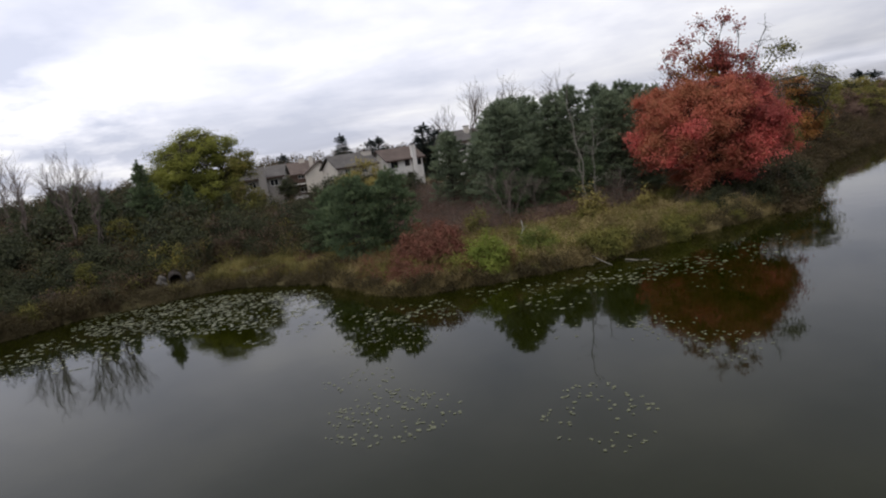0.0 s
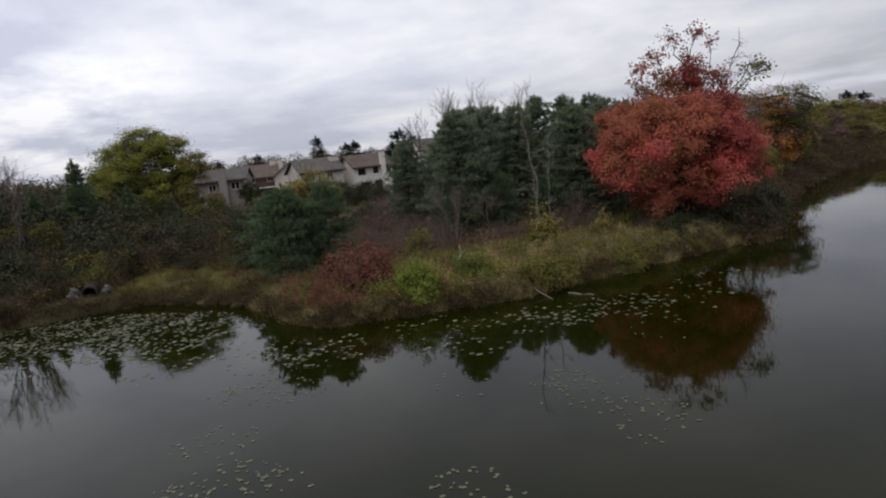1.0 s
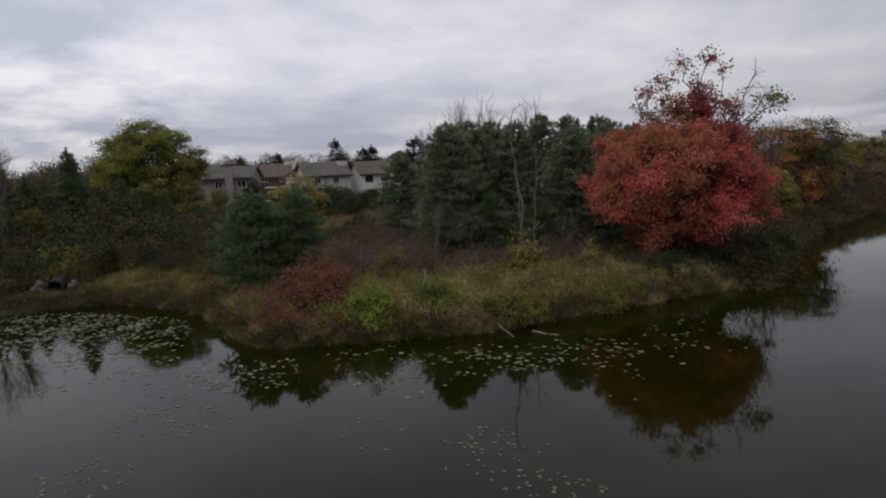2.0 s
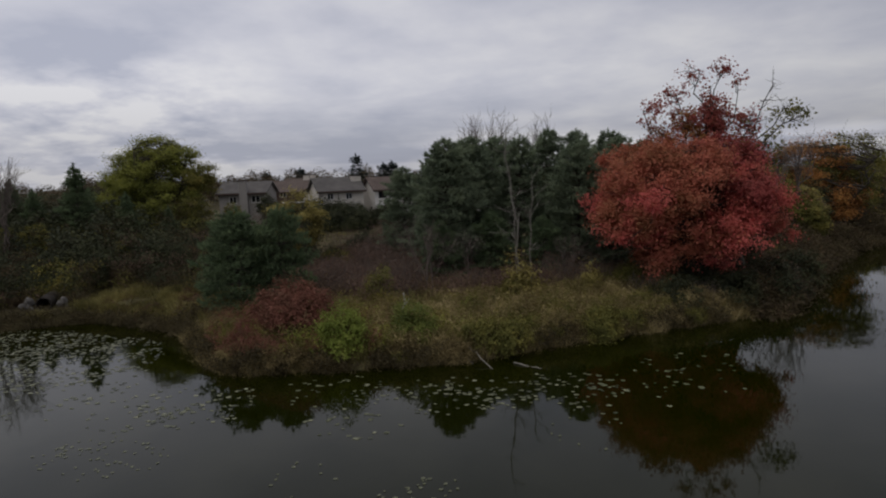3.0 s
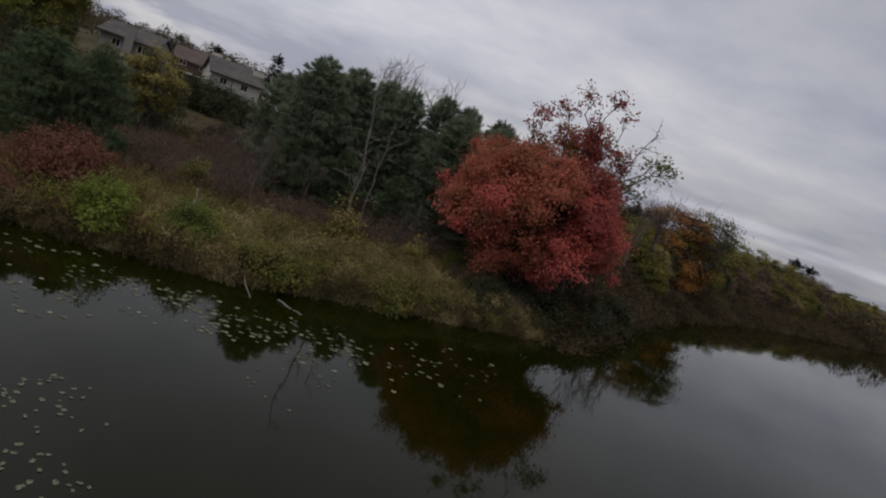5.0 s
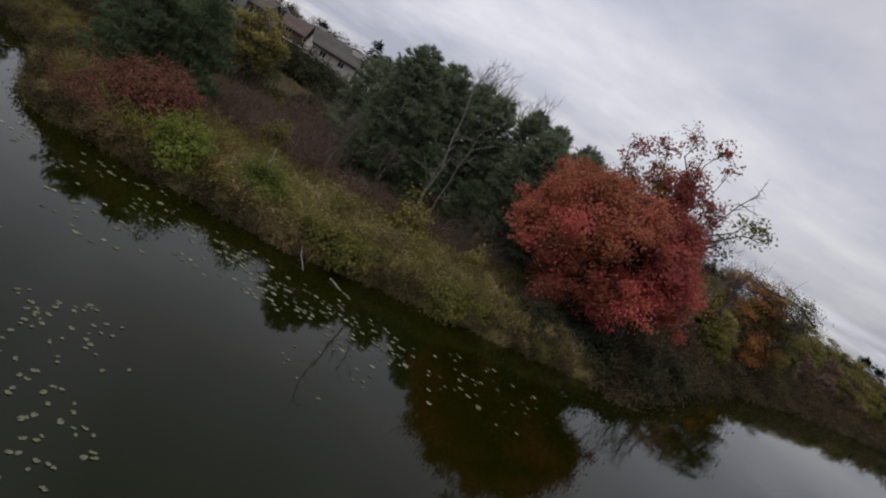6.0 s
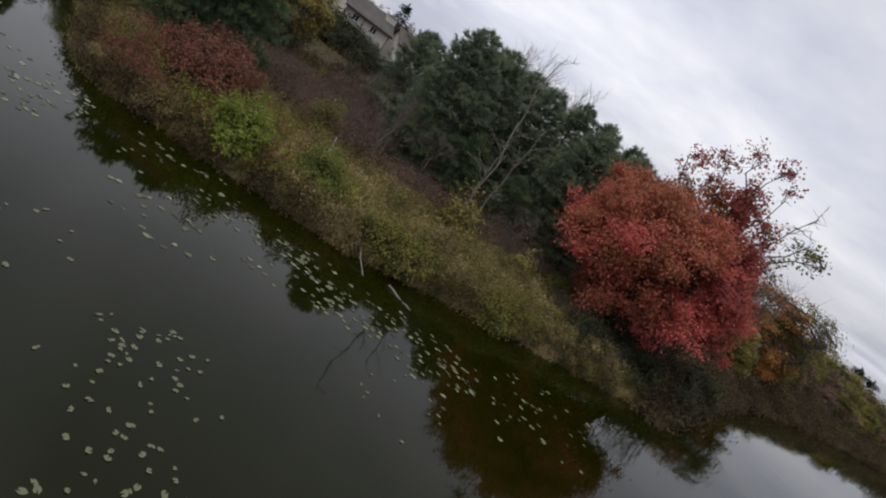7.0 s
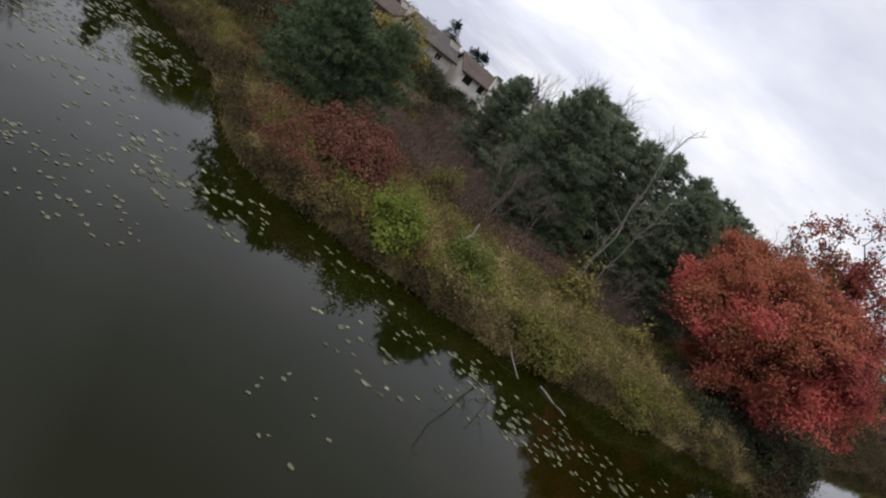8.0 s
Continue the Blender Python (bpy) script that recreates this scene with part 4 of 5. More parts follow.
put({"a": PINE_A, "b": PINE_B, "c": PINE_C, "d": PINE_D}, [
    ("a", -2.2, 58.5, 1.05, 0), ("b", 2.2, 60.5, 0.98, 40), ("b", 7.3, 63.0, 1.04, 130), ("b", 10.4, 65.5, 1.04, 220), ("a", -3.3, 53.0, 0.98, 100), ("a", 7.6, 57.0, 0.94, 60),
    ("a", 11.0, 60.0, 0.98, 15), ("b", 4.6, 66.0, 1.06, 300), ("a", -5.9, 60.0, 0.72, 200), ("a", -9.7, 62.0, 0.78, 10), ("b", 14.0, 66.0, 0.98, 80),
    ("a", -0.5, 63.5, 1.0, 33), ("b", 18.5, 68.0, 0.88, 12), ("a", -4.4, 66.0, 0.95, 77),
    ("c", -15.8, 41.6, 0.97, 75, 0.86), ("c", -13.0, 42.3, 1.0, 250, 0.80), ("c", -19.6, 47.4, 0.84, 20), ("c", -3.4, 50.4, 0.72, 150, 0.8), ("c", 0.4, 53.0, 0.8, 200, 0.8), ("c", 4.6, 54.4, 0.7, 310, 0.85),
    ("d", -44.6, 57.5, 0.98, 300), ("d", -48.6, 56.0, 0.76, 20), ("d", -40.6, 60.0, 0.70, 90), ("d", -52.5, 57.0, 0.85, 10), ("d", -58.0, 60.0, 0.8, 70), ("d", -37.0, 62.0, 0.55, 140),
], "pines behind the bank")
put({"s": SPRUCE}, [("s", -44.0, 139, 0.92, 0, 1.9), ("s", -35.6, 134, 0.80, 50, 1.3), ("s", -33.6, 134, 0.84, 120, 1.4), ("s", -20.6, 122, 0.92, 200, 1.5), ("s", -18.4, 123, 0.82, 20, 1.4), ("s", -22.4, 122, 0.72, 90, 1.4),
                    ("s", -64, 150, 0.8, 10, 1.15), ("s", -80, 160, 0.75, 44, 1.15), ("s", 36, 100, 0.88, 5, 1.2), ("s", 31, 92, 0.85, 65, 1.2), ("s", 102, 190, 1.05, 20, 1.5), ("s", 110, 196, 1.0, 120, 1.6)], "spruces on the skyline")

# ---------------------------------------------------------------- dead and bare trees
rng = np.random.default_rng(31)
dead = new("dead_tree")
tagged(dead, "pale dead tree with bare broken trunks and twigs", "tree")
paths = []
for (bx, by), (tx, ty, tz), r in (((0, 0), (-1.0, 0.2, 12.0), 0.052), ((0.45, 0.2), (0.7, -0.2, 8.2), 0.045), ((-0.3, 0.2), (-0.7, 0.5, 7.0), 0.038)):
    line = bend(rng, (bx, by, -0.2), (tx, ty, tz), 8, 0, 0.03)
    paths.append(limb(line, r, 0.03))
    for _ in range(9):
        k = int(rng.integers(3, 8))
        end = line[k] + np.array([rng.normal() * 0.55, rng.normal() * 0.55, rng.uniform(0.1, 1.1)])
        tw = bend(rng, line[k], end, 4)
        paths.append(limb(tw, 0.022, 0.009))
        for _ in range(3):
            paths.append(limb(bend(rng, tw[2], tw[2] + np.array([rng.normal() * 0.5, rng.normal() * 0.5, rng.uniform(0, 0.8)]), 3), 0.010, 0.006))
part_mesh("trunk", faces_mesh("trunk", *tubes(paths[:1], 8), PALE_BARK, True), dead)
part_mesh("branchwork", faces_mesh("branchwork", *tubes(paths[1:], 5), PALE_BARK, True), dead)
dead.matrix_basis = pose(3.6, 46.2, at_ground(3.6, 46.2))

vine = shrub("vine", 32, 1.6, 1.1, 3.6, GOLD, "yellow-leaved vine climbing round the dead tree's foot", clumps=120, leaves=11, leaf=0.22, clump_r=0.6)
vine.matrix_basis = pose(3.7, 45.2, at_ground(3.7, 45.2))
vine2 = copy_thing(vine, pose(8.4, 47.0, at_ground(8.4, 47.0), 0, 0, 70) @ Matrix.Diagonal((0.7, 0.7, 0.75, 1)))
tagged(vine2, "yellowing shrub with thin leaves beside the red maple")

BIRCH = bare_tree("bare_tree", 33, 8.0, 0.42, TWIG, "grey leafless tree standing before the pines", trunk_r=0.075, depth=4, twig=0.006)
BARE_A = bare_tree("bare_tree", 34, 11.0, 0.38, TWIG, "tall leafless grey tree against the sky", trunk_r=0.16, depth=4)
put({"b": BIRCH}, [("b", -3.6, 46.0, 0.95, 0), ("b", -3.0, 46.5, 0.85, 160), ("b", -1.0, 49.5, 0.75, 100), ("b", 6.6, 51.0, 0.7, 200)], "bare trees before the pines")
put({"a": BARE_A}, [("a", -13.5, 100, 1.12, 0), ("a", -9.0, 96, 1.25, 60), ("a", -6.0, 84, 1.15, 150), ("a", -1.5, 78, 1.2, 210), ("a", 3.0, 74, 1.15, 20), ("a", 17.0, 72, 1.1, 80),
                    ("a", -48, 50, 0.98, 30), ("a", -51, 53, 1.0, 190), ("a", -54, 51, 1.02, 250), ("a", -45, 49, 0.85, 99), ("a", 30, 74, 0.95, 11), ("a", 27, 70, 0.95, 171), ("a", -60, 55, 1.0, 44)], "bare trees on the skyline")

snag = new("birch_snag", faces_mesh("birch_snag", *tubes([limb(bend(rng, (0, 0, -0.2), (0.2, 0, 2.3), 6, 0, 0.06), 0.06, 0.035), limb(bend(rng, (0.1, 0, 1.3), (0.5, 0.1, 1.9), 4), 0.035, 0.015)], 7), BIRCH_BARK, True))
snag.matrix_basis = pose(-2.7, 37.0, at_ground(-2.7, 37.0))
tagged(snag, "broken white birch stump in the bank grass", "stump")

# ---------------------------------------------------------------- shrubs of the bank
sumac = shrub("sumac_shrub", 41, 2.8, 2.3, 3.3, SUMAC_RED, "wide dull red sumac bush on the bank", clumps=190, leaves=80, leaf=0.13, clump_r=0.5)
sumac.matrix_basis = pose(-9.4, 36.2, at_ground(-9.4, 36.2))
tagged(copy_thing(sumac, pose(-11.2, 34.2, at_ground(-11.2, 34.2), 0, 0, 130) @ Matrix.Diagonal((0.45, 0.42, 0.42, 1))), "low rust-red sumac bush sloping down to the water")
bush = shrub("shrub", 42, 1.5, 1.35, 2.8, BRIGHT_GREEN, "bright yellow-green bush at the water's edge", clumps=84, leaves=60, leaf=0.13, clump_r=0.42)
bush.matrix_basis = pose(-5.0, 33.6, at_ground(-5.0, 33.6))
bush2 = shrub("shrub", 43, 1.7, 1.4, 2.5, FRESH_GREEN, "green bush beside the white birch stump", clumps=80, leaves=60, leaf=0.12, clump_r=0.4)
bush2.matrix_basis = pose(-1.9, 35.8, at_ground(-1.9, 35.8))
bush3 = shrub("shrub", 44, 1.4, 1.2, 3.2, OLIVE_GOLD, "olive-yellow shrub before the pines", clumps=46, leaves=46, leaf=0.13, clump_r=0.42)
bush3.matrix_basis = pose(-6.1, 43.6, at_ground(-6.1, 43.6))
bush4 = shrub("shrub", 45, 1.5, 1.3, 3.0, GOLD, "small bright yellow shrub in the dark thicket", clumps=40, leaves=46, leaf=0.14, clump_r=0.42)
bush4.matrix_basis = pose(-34.2, 46.6, at_ground(-34.2, 46.6)) @ Matrix.Scale(0.95, 4)
bush5 = broadleaf("tree", 46, 7.0, 1.0, [(0, 0, 4.6, 2.3, 2.2, 2.6, 1, 0)], 60, 0.7, 90, 0.2, [GOLD], BARK, 0.12, "yellow autumn tree in front of the beige house")
bush5.matrix_basis = pose(-18.6, 56.5, at_ground(-18.6, 56.5)) @ Matrix.Scale(1.12, 4)
vine3 = shrub("vine", 47, 0.9, 0.8, 4.2, OLIVE_GOLD, "ivy-wrapped stump with yellowing leaves on the shore", clumps=44, leaves=46, leaf=0.13, clump_r=0.42)
vine3.matrix_basis = pose(-38.8, 38.6, at_ground(-38.8, 38.6))

TAN_BUSH = shrub("shrub", 48, 1.2, 1.1, 1.5, DRY_GRASS, "low tan bush of withered leaves on the bank", clumps=46, leaves=80, leaf=0.08, clump_r=0.36)
LOW_OLIVE = shrub("shrub", 49, 1.1, 1.0, 1.5, OLIVE_GOLD, "low olive-yellow bush on the bank", clumps=44, leaves=80, leaf=0.08, clump_r=0.36)
LOW_BROWN = shrub("shrub", 50, 1.2, 1.1, 1.4, WEEDS, "low withered brown bush on the bank", clumps=44, leaves=80, leaf=0.08, clump_r=0.36)
rng = np.random.default_rng(50)
spots = []
for i in range(96):
    x = rng.uniform(-14, 15) if i < 90 else rng.uniform(-40, -15)
    d = rng.uniform(-0.1, 0.7) if i % 2 == 0 else rng.uniform(1.0, 9.0)
    y = float(np.interp(x, SHORE[:, 0], SHORE[:, 1])) + d * 1.2
    k = str(rng.choice(["t", "o", "b"], p=[0.5, 0.28, 0.22]))
    if abs(x + 32.6) < 3.6 or (-31 < x < -18 and d > 0.8) or (x < -9 and d > 0.5 and x > -14) or (k == "o" and x < -3):
        continue
    spots.append((k, x, y, rng.uniform(0.4, 0.8) if i % 3 else rng.uniform(0.8, 1.25), rng.uniform(0, 360)))
put({"t": TAN_BUSH, "o": LOW_OLIVE, "b": LOW_BROWN}, spots, "low bushes on the bank")
DARK_BUSH = shrub("shrub", 51, 2.2, 2.0, 3.0, DARK_GREEN, "dense dark green bush in the thicket", clumps=80, leaves=60, leaf=0.17, clump_r=0.55)
BROWN_BUSH = shrub("shrub", 52, 2.0, 1.9, 2.8, BROWN, "withered brown bush in the thicket", clumps=70, leaves=50, leaf=0.15, clump_r=0.5)
OLIVE_BUSH = shrub("shrub", 53, 2.0, 1.9, 2.4, OLIVE_GOLD, "olive bush with yellowing leaves", clumps=70, leaves=50, leaf=0.14, clump_r=0.5)
MAROON_BUSH = brush("shrub", 54, 2.0, 2.6, TWIG, "bare reddish-brown brush on the slope", stems=70, leaf_mat=MAROON, leaves=1500, leaf=0.11)
GREY_BRUSH = brush("shrub", 55, 1.8, 2.6, TWIG, "leafless grey-brown brush in the thicket", stems=80, leaf_mat=BROWN, leaves=500, leaf=0.10)
rng = np.random.default_rng(56)
spots = []
for _ in range(150):
    x, y = rng.uniform(-60, -15), rng.uniform(33, 76)
    d = float(inland(np.array([x]), np.array([y]))[0])
    if d < 2.0 or (abs(x + 33.0) < 3.2 and d < 6) or (-31 < x < -18 and d < 8) or (x > -20 and y < 56) or (x > -28 and y > 66):
        continue
    k = str(rng.choice(["d", "b", "g", "o"], p=[0.50, 0.24, 0.12, 0.14]))
    size = rng.uniform(0.7, 1.1) * min(1.9 if x < -0.55 * y else 1.0, 0.5 + d * 0.06)
    spots.append((k, x, y, min(size, 0.9) if k == "g" else size, rng.uniform(0, 360)))
for x, y, s, k in ((11, 44.2, 0.55, "b"), (13.5, 45.5, 0.6, "d"), (15.5, 46.5, 0.6, "g"), (17.5, 47.8, 0.65, "d"), (19.5, 48.6, 0.7, "b"), (21.2, 50.6, 0.75, "d"), (22.6, 53.3, 0.75, "g"), (12, 47.5, 0.7, "g"), (16, 49.5, 0.6, "d"),
                   (20, 51.5, 0.8, "b"), (24, 56.0, 0.75, "d"), (25.5, 58.6, 0.8, "b"), (-26, 85, 1.15, "d"), (-23.5, 84, 0.9, "d"), (-28.6, 85.5, 1.3, "d"), (-31.2, 85, 1.2, "d"), (-33.5, 84, 1.0, "b"), (-25.5, 89.5, 0.95, "d"), (-22.6, 91.0, 0.8, "d"), (-28.0, 87.6, 0.95, "d"), (-20.0, 92.2, 0.75, "b"), (-24.0, 87.0, 0.9, "d"), (-30.0, 86.8, 0.9, "d"), (-19.0, 88.0, 0.9, "d")):
    spots.append((k, x, y, s, rng.uniform(0, 360)))
put({"d": DARK_BUSH, "b": BROWN_BUSH, "g": GREY_BRUSH, "o": OLIVE_BUSH}, spots, "thicket on the far side of the bay")


def lumps(x, y, k, seed):
    """Slow ups and downs between about -1 and 1."""
    return 0.5 * (np.sin(x * k + seed + 1.7 * np.sin(y * k * 0.8 + seed)) + np.cos(y * k * 1.3 - 0.6 * x * k + 2 * seed))


def thicket(name, seed, clumps, place, leaf, per, mat, label, spread=0.55):
    """A mass of leaf clumps nobody could count. place(rng) gives arrays of x, y and height, 0 where nothing grows."""
    rng = np.random.default_rng(seed)
    x, y, h = place(rng, clumps * 4)
    ok = np.flatnonzero(h > 0)[:clumps]
    x, y, h = x[ok], y[ok], h[ok]
    c = np.stack([x, y, ground_height(x, y) + h * rng.uniform(0.12, 1.0, len(x)) ** 0.7], -1)
    c = np.repeat(c, per, 0)
    p = c + rng.normal(size=c.shape) * np.array([spread, spread, spread * 0.7])
    p[:, 2] = np.maximum(p[:, 2], 0.05)
    v, f = leaf_quads(rng, p, np.repeat([[0, -0.4, 0.9]], len(p), 0), leaf, leaf * 0.7, 1.0)
    tagged(new(name, faces_mesh(name, v, f, mat)), label, "undergrowth", kind="stuff")


def left_wood(seed, level, low=0.0):
    """Bushes of one kind in patches round the bay, taller towards the back."""
    def place(rng, n):
        x, y = rng.uniform(-75, -15, n), rng.uniform(22, 78, n)
        d = inland(x, y)
        m = lumps(x, y, 0.75, seed)
        h = np.minimum(np.where(x < -0.55 * y, 6.2, 4.0), 0.9 + 0.20 * d + low) * np.clip(0.35 + 1.3 * (m - level), 0.3, 1.15)
        gap = (m < level) | (d < 0.6) | ((np.abs(x + 32.8) < 2.2) & (d < 4.5)) | ((x > -31) & (x < -19) & (d < 6)) | ((x > -21) & (y < 56)) | ((x > -27) & (y > 62)) | ((x > -44) & (y > 72))
        return x, y, np.where(gap, 0, h)
    return place


def right_wood(rng, n):
    x = 19 + 100 * rng.uniform(0, 1, n) ** 1.5
    d = -0.9 + 15 * rng.uniform(0, 1, n) ** 1.5
    y = np.interp(x, SHORE[:, 0], SHORE[:, 1]) + d * 1.3
    top = np.where(x > 25, np.minimum(3.4, 1.8 + 0.4 * np.maximum(d, 0)), np.minimum(2.2, 0.8 + 0.3 * np.maximum(d, 0)))
    return x, y, top * (0.8 + 0.4 * lumps(x, y, 0.7, 7.0))


def bank(lo, hi, near, far, tall, k, seed, level):
    def place(rng, n):
        x = rng.uniform(lo, hi, n)
        d = near + (far - near) * rng.uniform(0, 1, n)
        y = np.interp(x, SHORE[:, 0], SHORE[:, 1]) + d * 1.15
        m = lumps(x, y, k, seed)
        return x, y, np.where(m > level, tall * (0.6 + 0.5 * np.clip(m - level, 0, 1)), 0)
    return place


thicket("dark_undergrowth", 57, 2600, left_wood(3.0, -0.1), 0.15, 46, DARK_GREEN, "dark leafy undergrowth of the thicket", 0.45)
thicket("brown_undergrowth", 58, 2000, left_wood(5.3, 0.0), 0.13, 44, BROWN, "withered brown undergrowth of the thicket", 0.42)
thicket("olive_undergrowth", 63, 700, left_wood(8.1, 0.35), 0.14, 44, OLIVE_GOLD, "olive bushes of the thicket turning yellow", 0.42)
thicket("maroon_undergrowth", 64, 900, left_wood(10.4, 0.25), 0.12, 44, MAROON, "dull reddish bushes of the thicket", 0.40)
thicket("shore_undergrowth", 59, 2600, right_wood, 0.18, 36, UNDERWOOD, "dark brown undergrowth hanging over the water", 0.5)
thicket("shadow_undergrowth", 60, 1500, right_wood, 0.18, 36, BROWN, "withered brown undergrowth of the shore wood", 0.5)
thicket("olive_weeds", 65, 520, bank(-14, 16, 0.3, 9, 0.95, 1.7, 1.0, -0.55), 0.11, 26, OLIVE_GOLD, "olive and yellow weeds on the bank", 0.26)
thicket("tan_weeds", 66, 1000, bank(-3, 18, 0.3, 7, 0.95, 1.2, 4.0, -0.2), 0.10, 26, DRY_GRASS, "tan seed heads of tall weeds on the bank", 0.24)
thicket("brown_weeds", 67, 1500, bank(-16, 22, 0.6, 14, 0.8, 0.9, 2.5, -0.1), 0.11, 26, WEEDS, "withered brown weeds on the bank", 0.28)
thicket("green_weeds", 68, 150, bank(-8, 1, 0.4, 4.5, 1.3, 1.5, 5.2, -0.3), 0.12, 26, YELLOW_GREEN, "green leafy weeds near the water", 0.26)
thicket("edge_weeds", 70, 1300, bank(-31, 24, -0.4, 0.5, 0.7, 1.6, 3.1, -0.6), 0.11, 28, UNDERWOOD, "dark weeds hanging over the waterline", 0.24)
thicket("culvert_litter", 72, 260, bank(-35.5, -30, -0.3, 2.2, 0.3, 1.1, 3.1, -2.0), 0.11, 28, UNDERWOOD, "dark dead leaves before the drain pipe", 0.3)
thicket("bay_edge_weeds", 71, 1500, bank(-60, -35.6, -0.5, 3.0, 1.2, 1.1, 3.1, -0.7), 0.12, 28, UNDERWOOD, "dark weeds round the bay's corner", 0.3)
thicket("maroon_weeds", 69, 2600, bank(-17, 6, 9.0, 32, 1.6, 0.9, 0.6, -0.2), 0.11, 26, MAROON, "dull reddish weeds behind the bank", 0.3)
spots = []
for _ in range(64):
    x, y = rng.uniform(-16, 1), rng.uniform(39, 84)
    if y < 40.5 + abs(x + 9) * 0.5 or (x > -5 and y > 52):
        continue
    spots.append(("m", x, y, rng.uniform(0.5, 0.95), rng.uniform(0, 360)))
for _ in range(16):
    spots.append(("m", rng.uniform(0, 13), rng.uniform(50, 56), rng.uniform(0.5, 0.8), rng.uniform(0, 360)))
for x, y in ((-38.5, 36), (-40, 34.5), (-41.5, 33), (-43, 30.5), (-39.5, 38), (-42, 36), (-37.2, 38.2)):
    spots.append(("m", x, y, rng.uniform(0.4, 0.6), rng.uniform(0, 360)))
for x, y, sc in ((-6.5, 46.5, 1.2), (-5.0, 50.0, 1.3), (-1.0, 47.6, 0.9), (5.0, 50.5, 1.0), (-8.0, 52.0, 1.2), (-10.5, 56.0, 1.3), (-12.5, 62.0, 1.4), (-9.0, 68.0, 1.5), (-14.0, 72.0, 1.4), (-17.0, 66.0, 1.2), (6.8, 53.0, 1.25), (-14.5, 52.0, 1.1), (-12.0, 48.0, 1.1)):
    spots.append(("m", x, y, sc, rng.uniform(0, 360)))
put({"m": MAROON_BUSH}, spots, "reddish brush on the slope")

# rounded bushes crowding the water, past counting
def bush_mass(name, seed, spots, mat, label, leaf=0.16, per=520):
    """Uneven leafy domes in one mesh. spots: (x, y, radius, height)."""
    rng = np.random.default_rng(seed)
    pts, nor = [], []
    for x, y, r, h in spots:
        n = int(per * (r / 1.5) ** 1.3)
        d = unit(rng.normal(size=(n, 3)))
        d[:, 2] = np.abs(d[:, 2])
        lump = 1 + 0.22 * np.sin(3.1 * d[:, 0] + x) * np.cos(2.7 * d[:, 1] + y) + 0.12 * np.sin(7 * d[:, 2] + 5 * d[:, 0] + x * y)
        k = lump * rng.uniform(0.62, 1.05, n) ** 0.6
        px, py = x + d[:, 0] * r * k, y + d[:, 1] * r * k
        pts.append(np.stack([px, py, np.maximum(ground_height(px, py), 0) + 0.05 + d[:, 2] * h * k], -1))
        nor.append(d + np.array([0, 0, 0.5]))
    v, f = leaf_quads(rng, np.concatenate(pts), np.concatenate(nor), leaf, leaf * 0.72)
    return tagged(new(name, faces_mesh(name, v, f, mat)), label, "bushes", kind="stuff")


def along_shore(rng, n, x0, x1, near, far, rmin, rmax, ease=1.0):
    """Bush spots at a distance inland from the waterline between two x."""
    out = []
    while len(out) < n:
        u = rng.uniform(0, 1)
        x = x0 + (x1 - x0) * u ** ease
        i = int(np.clip(np.searchsorted(SHORE[:, 0], x), 1, len(SHORE) - 1))
        a, b = SHORE[i - 1], SHORE[i]
        p = a + (b - a) * (x - a[0]) / (b[0] - a[0])
        t = (b - a) / np.linalg.norm(b - a)
        d = rng.uniform(near, far)
        q = p + np.array([-t[1], t[0]]) * d
        r = rng.uniform(rmin, rmax)
        out.append((q[0], q[1], r, r * rng.uniform(0.8, 1.35)))
    return out


rng_b = np.random.default_rng(101)
bush_mass("brown_shore_bushes", 102, along_shore(rng_b, 130, 21, 110, 0.3, 9, 1.0, 2.1, 1.25), BROWN, "withered brown bushes along the wooded shore")
bush_mass("dark_shore_bushes", 103, along_shore(rng_b, 120, 20, 110, 0.0, 6, 0.9, 1.8, 1.25), UNDERWOOD, "dark bushes overhanging the wooded shore")
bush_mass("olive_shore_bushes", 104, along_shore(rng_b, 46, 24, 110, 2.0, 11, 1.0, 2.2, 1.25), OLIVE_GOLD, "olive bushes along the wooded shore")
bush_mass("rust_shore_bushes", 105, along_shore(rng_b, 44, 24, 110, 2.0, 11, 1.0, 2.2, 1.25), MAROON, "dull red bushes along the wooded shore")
bush_mass("bay_dark_bushes", 106, [q for q in along_shore(rng_b, 90, -62, -14, 0.1, 3.0, 0.5, 1.1) if abs(q[0] + 32.6) > 2.8 and not (-29 < q[0] < -20 and q[3] > 0.8)], UNDERWOOD, "dark bushes round the bay", 0.11, 700)
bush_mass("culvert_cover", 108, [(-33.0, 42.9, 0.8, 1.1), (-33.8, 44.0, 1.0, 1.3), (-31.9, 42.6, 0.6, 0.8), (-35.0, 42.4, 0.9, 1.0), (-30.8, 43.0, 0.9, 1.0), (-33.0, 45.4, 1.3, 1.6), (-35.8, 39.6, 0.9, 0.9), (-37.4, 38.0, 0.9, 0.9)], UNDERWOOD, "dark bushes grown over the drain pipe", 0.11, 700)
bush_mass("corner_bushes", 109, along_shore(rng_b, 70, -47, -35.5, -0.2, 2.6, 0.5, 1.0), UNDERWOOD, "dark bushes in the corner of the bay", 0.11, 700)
bush_mass("bay_rust_bushes", 107, [q for q in along_shore(rng_b, 46, -60, -15, 0.8, 4.5, 0.5, 1.0) if abs(q[0] + 32.6) > 2.8], SUMAC_DULL, "rust-brown bushes round the bay", 0.10, 700)

